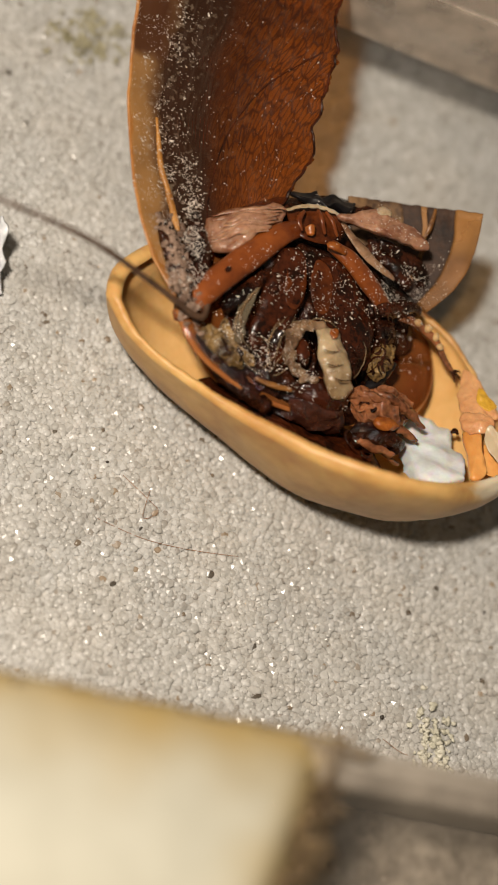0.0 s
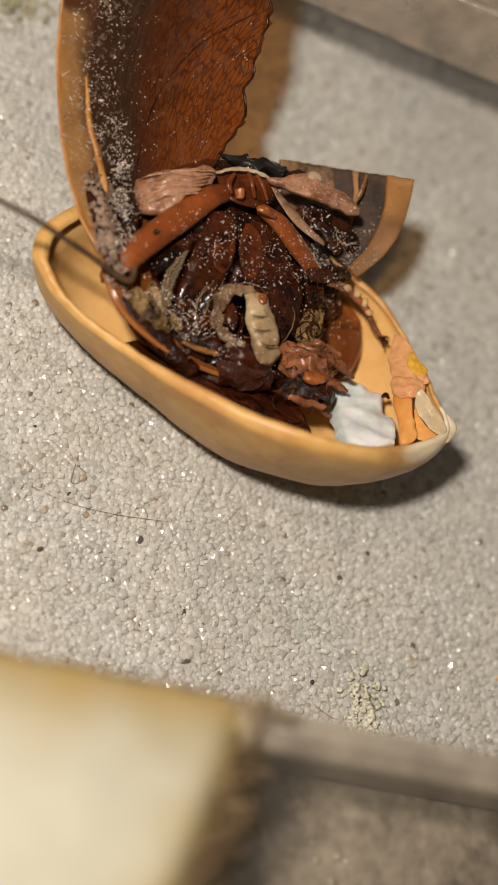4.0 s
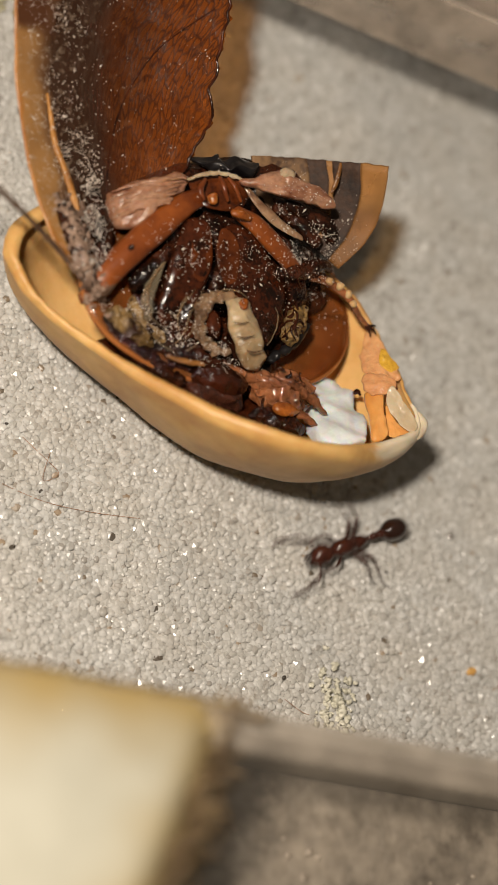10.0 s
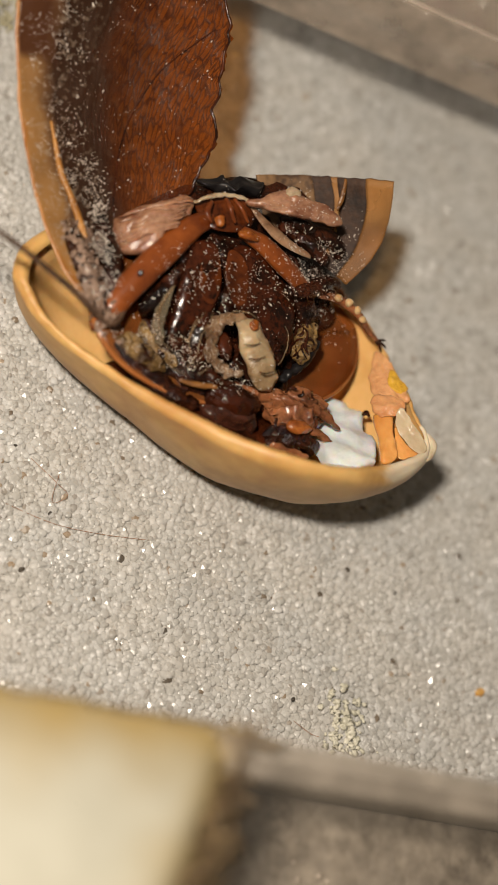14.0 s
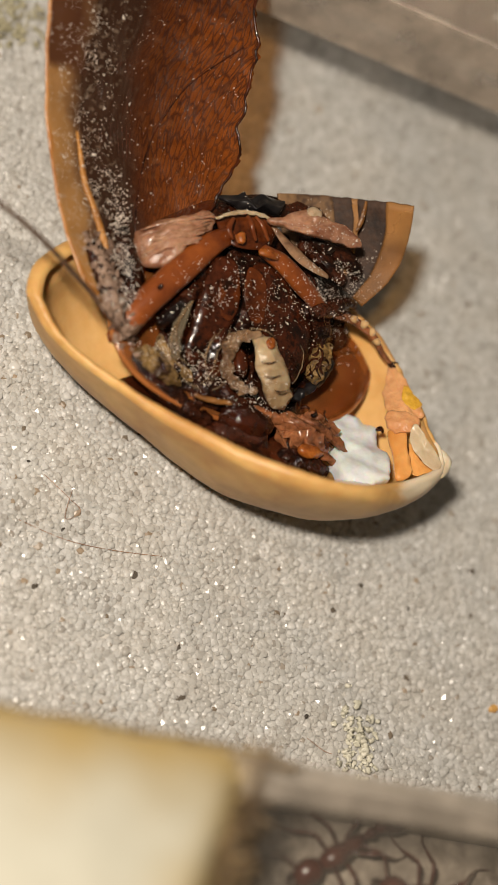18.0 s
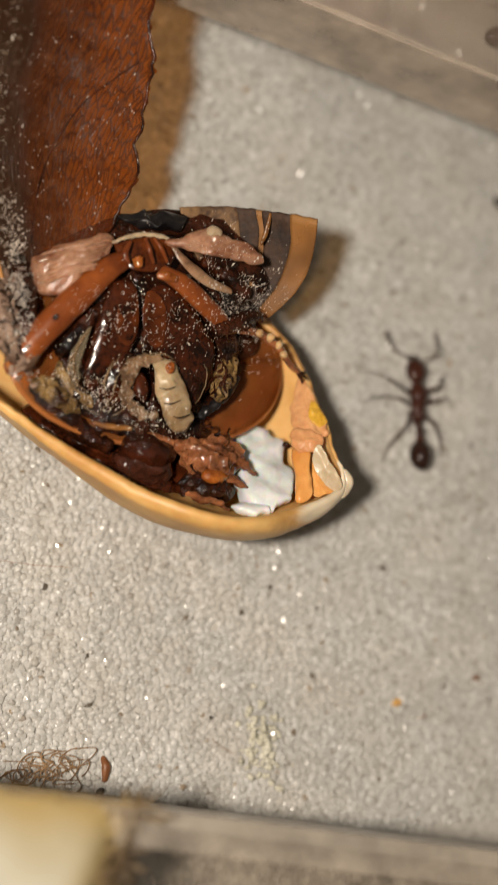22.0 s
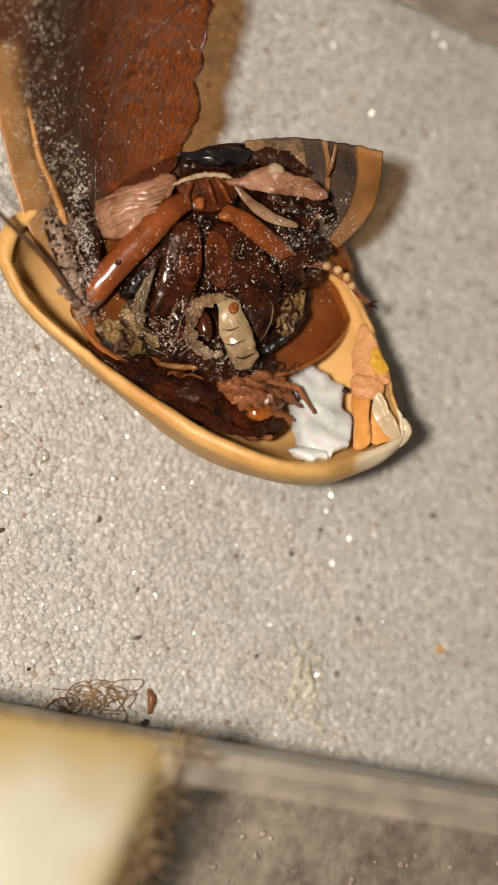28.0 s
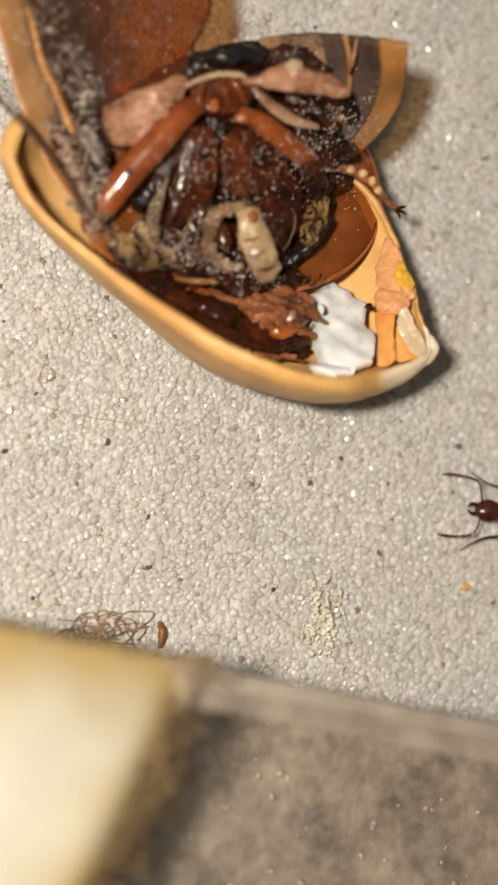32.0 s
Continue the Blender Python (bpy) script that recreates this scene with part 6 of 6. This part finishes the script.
def motions():
    walk(ANTS["a"], route([(0, 17.84, -19.77, 0.03, 154), (4.2, 17.84, -19.77, 0.03, 154), (4.6, 11.05, -16.71, 0.03, 154), (4.8, 7.61, -14.94, 0.03, 153), (5, 6.21, -13.44, 0.03, 138), (5.2, 3.70, -11.10, 0.03, 142), (5.4, 0.76, -8.96, 0.03, 137), (5.5, -1.12, -8.73, 0.03, 162), (5.6, -2.15, -9.64, 0.03, 187), (5.8, -4.46, -11.85, 0.03, 207), (6, -6.45, -13.97, 0.03, 221), (6.2, -7.75, -13.46, 0.03, 200), (6.4, -8.25, -11.71, 0.03, 143), (6.5, -8.71, -10.06, 0.03, 126), (6.6, -9.47, -7.92, 0.03, 122), (6.8, -11.22, -4.89, 0.03, 124), (7.2, -16.77, 0.79, 0.03, 123), (32, -16.77, 0.79, 0.03, 123)]))
    walk(ANTS["b"], route([(0, 13.13, -16.75, 0.03, 132), (5.4, 13.13, -16.75, 0.03, 132), (5.6, 10.67, -15.46, 0.03, 125), (5.8, 8.65, -11.73, 0.03, 124), (6, 9.02, -9.72, 0.03, 91), (6.2, 9.19, -8.66, 0.03, 75), (6.4, 7.84, -9.48, 0.03, 118), (6.5, 6.76, -10.25, 0.03, 153), (6.6, 4.72, -10.92, 0.03, 175), (6.8, -0.16, -12.60, 0.03, 172), (7, -5.73, -10.71, 0.03, 159), (7.2, -8.91, -7.37, 0.03, 120), (7.4, -11.71, -4.97, 0.03, 119), (7.8, -17.09, 0.70, 0.03, 126), (32, -17.09, 0.70, 0.03, 126)]))
    walk(ANTS["c"], route([(0, 6.97, 29.09, 0.03, -74), (7.2, 6.97, 29.09, 0.03, -74), (7.8, 9.86, 18.32, 0.03, -89), (7.9, 10.23, 15.29, 0.03, -82), (8, 10.32, 13.10, 0.03, -81), (8.1, 10.45, 11.56, 0.03, -82), (8.2, 10.84, 9.21, 0.03, -82), (8.3, 12.12, 7.89, 0.03, -53), (8.4, 13.16, 7.56, 0.03, -35), (8.5, 14.45, 6.47, 0.03, -24), (8.7, 18.21, 4.66, 0.03, -22), (9, 24.49, 2.80, 0.03, -17), (32, 24.49, 2.80, 0.03, -17)]))
    walk(ANTS["d"], route([(0, 21.98, -10.59, 0.03, -178), (9.3, 21.98, -10.59, 0.03, -178), (9.6, 14.59, -9.28, 0.03, -178), (9.7, 11.94, -8.86, 0.03, -180), (9.8, 9.55, -8.67, 0.03, -173), (9.9, 6.67, -8.33, 0.03, -178), (10, 4.93, -9.07, 0.03, -164), (10.1, 3.30, -10.84, 0.03, -136), (10.2, 2.80, -13.37, 0.03, -102), (10.3, 2.74, -15.87, 5.00, -101), (10.4, -2.19, -18.67, 10.30, -99), (10.5, -3.10, -20.34, 10.60, -87), (10.7, -1.02, -21.08, 10.60, -22), (10.9, 1.77, -22.34, 10.60, -24), (11, 8.15, -25.86, 10.60, -28), (12.6, 30.16, -37.86, 10.60, -28), (32, 30.16, -37.86, 10.60, -28)]))
    walk(ANTS["f"], route([(0, 18.30, -10.74, 0.03, 118), (19.8, 18.30, -10.74, 0.03, 118), (20.2, 13.12, -8.16, 0.03, 96), (20.4, 12.86, -5.83, 0.03, 100), (20.6, 11.97, -3.60, 0.03, 110), (20.8, 10.67, -2.77, 0.03, 141), (21, 10.69, -2.33, 0.03, 139), (21.2, 10.54, -2.60, 0.03, 119), (21.4, 10.91, -2.56, 0.03, 132), (21.6, 10.64, -1.85, 0.03, 138), (21.8, 12.18, 0.28, 0.03, 113), (22, 12.36, -1.63, 0.03, 86), (22.1, 12.66, -0.94, 0.03, 72), (22.2, 13.84, -0.39, 0.03, 44), (22.3, 16.60, 0.99, 0.03, 37), (22.4, 17.61, 1.38, 0.03, 31), (22.8, 25.75, 5.35, 0.03, 26), (32, 25.75, 5.35, 0.03, 26)]))
    walk(ANTS["i"], route([(0, -19.10, 26.91, 0.03, -137), (27, -19.10, 26.91, 0.03, -137), (28.7, 2.90, 24.91, 0.03, -67), (29.3, 4.47, 17.70, 0.03, -61), (29.5, 6.01, 15.29, 0.03, -52), (29.8, 7.47, 12.48, 0.03, -46), (30, 8.58, 11.05, 0.03, -46), (30.2, 11.33, 8.88, 0.03, -42), (30.5, 17.16, 5.68, 0.03, -39), (32, 17.16, 5.68, 0.03, -39)]))
    walk(ANTS["j"], route([(0, 27.30, -11.23, 0.03, 178), (30.9, 27.30, -11.23, 0.03, 178), (31.6, 17.77, -11.43, 0.03, 173), (32, 12.85, -12.01, 0.03, 170)]))
    walk(ANTS["k"], route([(0, -21.41, 24.56, 0.03, -13), (4.3, -21.41, 24.56, 0.03, -13), (4.8, -9.62, 15.32, 0.03, -13), (5, -7.60, 13.81, 0.03, -8), (5.5, -6.84, 12.54, 0.03, -7), (6, -6.60, 11.09, 0.03, -5), (6.4, -7.25, 12.77, 0.03, 1), (6.7, -9.17, 14.16, 0.03, 7), (7.3, -21.23, 20.55, 0.03, -6), (32, -21.23, 20.55, 0.03, -6)]))
    walk(ANTS["e"], route([(0, 0.43, -31.35, 3.03, 152), (14.6, 0.43, -31.35, 3.03, 152), (16.5, -0.90, -20.39, 3.03, 197), (17, -0.46, -20.19, 3.03, 163), (17.5, -1.57, -20.27, 3.03, 245), (18, 0.50, -19.98, 3.03, 202), (18.5, 0.73, -19.73, 3.03, 336), (19, 0.35, -19.77, 3.03, 352), (19.5, -1.41, -19.73, 3.03, 212), (20, -2.70, -20.26, 3.03, 209), (20.2, -3.51, -19.70, 3.03, 198), (20.9, -5.68, -25.93, 3.03, 197), (22, -13.68, -39.93, 3.03, 197), (32, -13.68, -39.93, 3.03, 197)]))
    walk(ANTS["n"], route([(0, 8.96, -32.49, 3.03, 170), (16.2, 8.96, -32.49, 3.03, 170), (17.8, 4.67, -23.66, 3.03, 165), (18.5, 2.01, -20.75, 3.03, 154), (18.9, -0.07, -22.12, 3.03, 146), (19.6, -2.88, -32.20, 3.03, 183), (32, -2.88, -32.20, 3.03, 183)]))
    walk(ANTS["h"], route([(0, -1.78, -31.09, 3.03, -32), (22.6, -1.78, -31.09, 3.03, -32), (23.5, 1.90, -21.11, 3.03, -17), (24, 5.62, -22.36, 3.03, -16), (24.5, 9.75, -23.17, 3.03, -20), (25.2, 18.41, -25.22, 3.03, -17), (32, 18.41, -25.22, 3.03, -17)]))
    walk(ANTS["g"], route([(0, -1.08, 31.97, 7.43, 160), (18, -1.08, 31.97, 7.43, 160), (20, 0.67, 16.59, 7.43, 157), (20.4, 6.21, 16.82, 7.43, 153), (20.6, 8.13, 17.42, 7.43, 147), (21, 6.43, 19.28, 7.43, 153), (21.3, 3.30, 18.58, 7.43, 160), (22.4, -1.01, 28.95, 7.43, 163), (32, -1.01, 28.95, 7.43, 163)]))
    walk(ANTS["m"], route([(0, -2.00, 27.00, 7.43, 10), (19.3, -2.00, 27.00, 7.43, 10), (20.4, 9.03, 15.65, 7.43, 10), (20.8, 10.58, 15.10, 7.43, 10), (21, 12.05, 14.57, 7.43, 10), (21.2, 12.35, 14.47, 7.43, 10), (21.4, 13.15, 14.18, 7.43, 10), (21.6, 14.60, 14.28, 7.43, 10), (22.6, 18.85, 14.20, 7.43, 10), (24, 26.72, 15.62, 7.43, 10), (32, 26.72, 15.62, 7.43, 10)]))
    stride({'a': (4.2, 7.2), 'b': (5.4, 7.8), 'c': (7.2, 9.0), 'd': (9.3, 10.3), 'f': (19.8, 22.8), 'i': (28.7, 30.5), 'j': (30.9, 32.0), 'k': (4.3, 7.3), 'e': (14.6, 20.9), 'n': (16.2, 19.6), 'h': (22.6, 25.2), 'g': (18.0, 22.4)})
    tugs = [(0, -1.3, 2.22, 3.97, -1.4, 3.7, -6.1), (0.5, -1.29, 2.22, 3.95, -1.1, 3.6, -5.8), (1, -1.27, 2.21, 3.93, -1.0, 3.7, -5.6), (1.5, -1.34, 2.29, 3.9, 0.4, 4.1, -6.1), (2, -1.34, 2.3, 3.84, 0.8, 4.0, -5.9), (2.5, -1.31, 2.3, 3.83, 1.4, 4.4, -5.6), (4.5, -1.16, 2.41, 3.59, -1.5, 3.6, -6.9), (5, -1.13, 2.44, 3.58, -2.5, 3.2, -7.3), (5.5, -1.18, 2.31, 3.69, 0.3, 4.0, -6.2), (6, -1.22, 2.26, 3.76, 1.4, 4.7, -6.1), (6.5, -1.28, 2.3, 3.86, 3.6, 5.6, -6.1), (7, -1.27, 2.24, 3.95, 4.0, 2.9, -1.6), (7.5, -1.26, 2.23, 3.99, 3.5, 1.9, -1.7), (8, -0.95, 1.94, 4.03, 3.0, 3.7, 0.3), (8.5, -0.92, 1.9, 4.03, 2.7, 1.6, -1.4), (9, -0.93, 1.94, 4.01, 2.0, 0.4, -3.2), (9.5, -0.95, 1.95, 4.02, 2.2, 0.3, -2.5), (10, -0.99, 1.97, 4.04, 1.2, 0.5, -2.0), (10.5, -0.99, 1.99, 4.05, 1.1, 0.6, -1.1), (11, -1.05, 2.03, 4.03, 0.5, 0.7, 0.8), (11.5, -0.86, 1.86, 4.02, 0.9, 1.9, 1.6), (12, -0.8, 2.02, 3.87, 1.6, 2.6, 1.5), (12.5, -0.96, 2.05, 3.94, 0.7, 0.3, -0.4), (13, -0.99, 2.03, 3.97, 0.6, 0.2, -0.5), (13.5, -0.97, 2.0, 3.99, 0.8, 0.2, -0.4), (14, -0.99, 2.05, 4.01, 1.2, -0.1, -0.1), (14.5, -0.99, 2.09, 3.99, 1.0, 0.3, 0.3), (16.5, -0.67, 2.09, 3.65, 0.5, 2.1, -1.6), (17, -0.67, 2.12, 3.66, 1.2, 1.9, -1.9), (17.5, -0.7, 2.11, 3.68, 1.5, 1.5, -1.9), (18, -0.75, 2.11, 3.71, 1.6, 1.5, -1.9), (18.5, -0.77, 2.06, 3.75, 1.7, 1.4, -1.6), (19, -0.82, 2.02, 3.83, 1.5, 1.3, -1.8), (19.5, -0.89, 1.96, 3.98, 1.1, 1.6, -1.7), (20, -1.05, 1.9, 4.14, 0.9, 1.1, -0.2), (20.5, -1.19, 1.94, 4.31, 0.2, 0.7, 1.8), (21, -1.09, 2.04, 4.27, -0.5, 1.3, -0.4), (21.5, -1.04, 2.14, 4.2, -0.9, 1.4, -1.1), (22, -1.02, 2.03, 4.15, -0.8, 1.6, -1.5), (22.5, -1.01, 2.04, 4.16, -1.5, 2.0, -0.7), (23, -1.13, 2.04, 4.14, -2.0, 0.3, 1.6), (23.5, -1.09, 1.99, 4.15, -1.4, 0.5, 0.8), (24, -1.16, 2.0, 4.17, -1.8, 0.5, 3.5), (24.5, -0.9, 1.91, 4.27, -2.4, 3.4, 6.2), (26.5, -0.75, 2.39, 3.6, 2.8, -5.5, 3.1), (27, -0.73, 2.4, 3.57, 2.8, -5.5, 2.9), (27.5, -0.7, 2.39, 3.53, 2.4, -5.3, 2.5), (28, -0.69, 2.43, 3.45, 2.5, -5.5, 2.0), (28.5, -0.71, 2.44, 3.46, 3.1, -5.6, 1.9), (29, -0.72, 2.45, 3.53, 1.8, -6.1, 2.4), (29.5, -0.74, 2.52, 3.52, 1.4, -7.7, 2.7), (30, -0.69, 2.49, 3.5, 2.3, -7.6, 2.2), (30.5, -0.69, 2.49, 3.53, 2.3, -7.1, 2.7), (31, -0.75, 2.45, 3.64, 3.0, -6.1, 2.3), (31.5, -0.77, 2.39, 3.71, 3.8, -5.8, 3.3), (32, -0.72, 2.39, 3.64, 4.1, -6.7, 4.4)]
    walk(roach, [(t, pose(x * MM, y * MM, z * MM, a, b, c)) for t, x, y, z, a, b, c in tugs])
    nods = [(0, 0.8, 0.3, 0.2, 0, 0, 5), (1, 0.8, 0.2, 0.2, 0, 0, 6), (2, 0.8, 0.2, 0.2, 0, 0, 8), (2.5, 0.8, 0.3, 0.2, 0, 0, 8), (4.5, 0.7, 0.8, 0.4, 0, -4, 14), (5, 0.9, 1.2, 0.5, 0, -6, 24), (5.3, 0.6, 0.6, 0.2, 0, -3, 12), (5.6, 0.4, 0.0, 0, 0, 0, 3), (6, 0.2, -0.2, 0, 0, 0, -2), (8, 0.3, -0.2, 0, 0, 0, 0), (9, 0.3, -0.2, 0, 0, 0, 0), (11, 0.15, -0.4, 0, 0, 0, -3), (13, 0.2, -0.3, 0, 0, 0, -2), (17, 0.3, -0.2, 0, 0, 0, 0), (19, 0.2, -0.6, -0.1, 0, 0, -5), (20, 0.2, -0.6, 0, 0, 0, -3), (24, 0.0, -0.9, 0, 0, 0, 0), (26.5, -0.9, -1.0, 0, 0, 0, 0), (28, -0.8, -0.9, 0, 0, 0, 3), (30, -0.7, -1.1, 0, 0, 0, 3), (32, -0.9, -1.0, 0, 0, 0, 3)]
    walk(roach_head, [(t, pose((HEAD_JOINT[0] + x) * MM, (HEAD_JOINT[1] + y) * MM, (HEAD_JOINT[2] + z) * MM, a, b, c)) for t, x, y, z, a, b, c in nods])
    root = mm((-6.6, 0.2, 5.9))
    waves = [(0, 26), (2.5, 27), (5, 30), (5.6, 16), (6, 6), (7, 11), (8, 14), (10, 4), (12, 10), (14.5, 10), (17, 10), (19, -3), (21, 2), (24, 8), (26.5, -7), (28, -9), (30, -10), (31, -15), (32, -15)]
    walk(roach_antenna, [(t, Matrix.Translation(root) @ pose(0, 0, 0, 0, 0, a) @ Matrix.Translation(-root)) for t, a in waves])
    swing = [(0, -3.2, 1.0, 0.1, -8), (26.4, -3.2, 1.0, 0.1, -8), (27, -1.5, 0.5, 0.1, -26), (27.5, -0.5, 0.5, 0.2, -16), (28, 0.1, 0.5, 0.3, -9), (28.4, -0.7, 0.5, 0.2, -18), (28.9, -2.6, 0.8, 0, -12), (29.3, -3.2, 1.0, 0.1, -8), (32, -3.2, 1.0, 0.1, -8)]
    walk(roach_palp, [(t, pose((PALP_JOINT[0] - HEAD_JOINT[0] + x) * MM, (PALP_JOINT[1] - HEAD_JOINT[1] + y) * MM, (PALP_JOINT[2] - HEAD_JOINT[2] + z) * MM, 0, 0, c)) for t, x, y, z, c in swing])


motions()
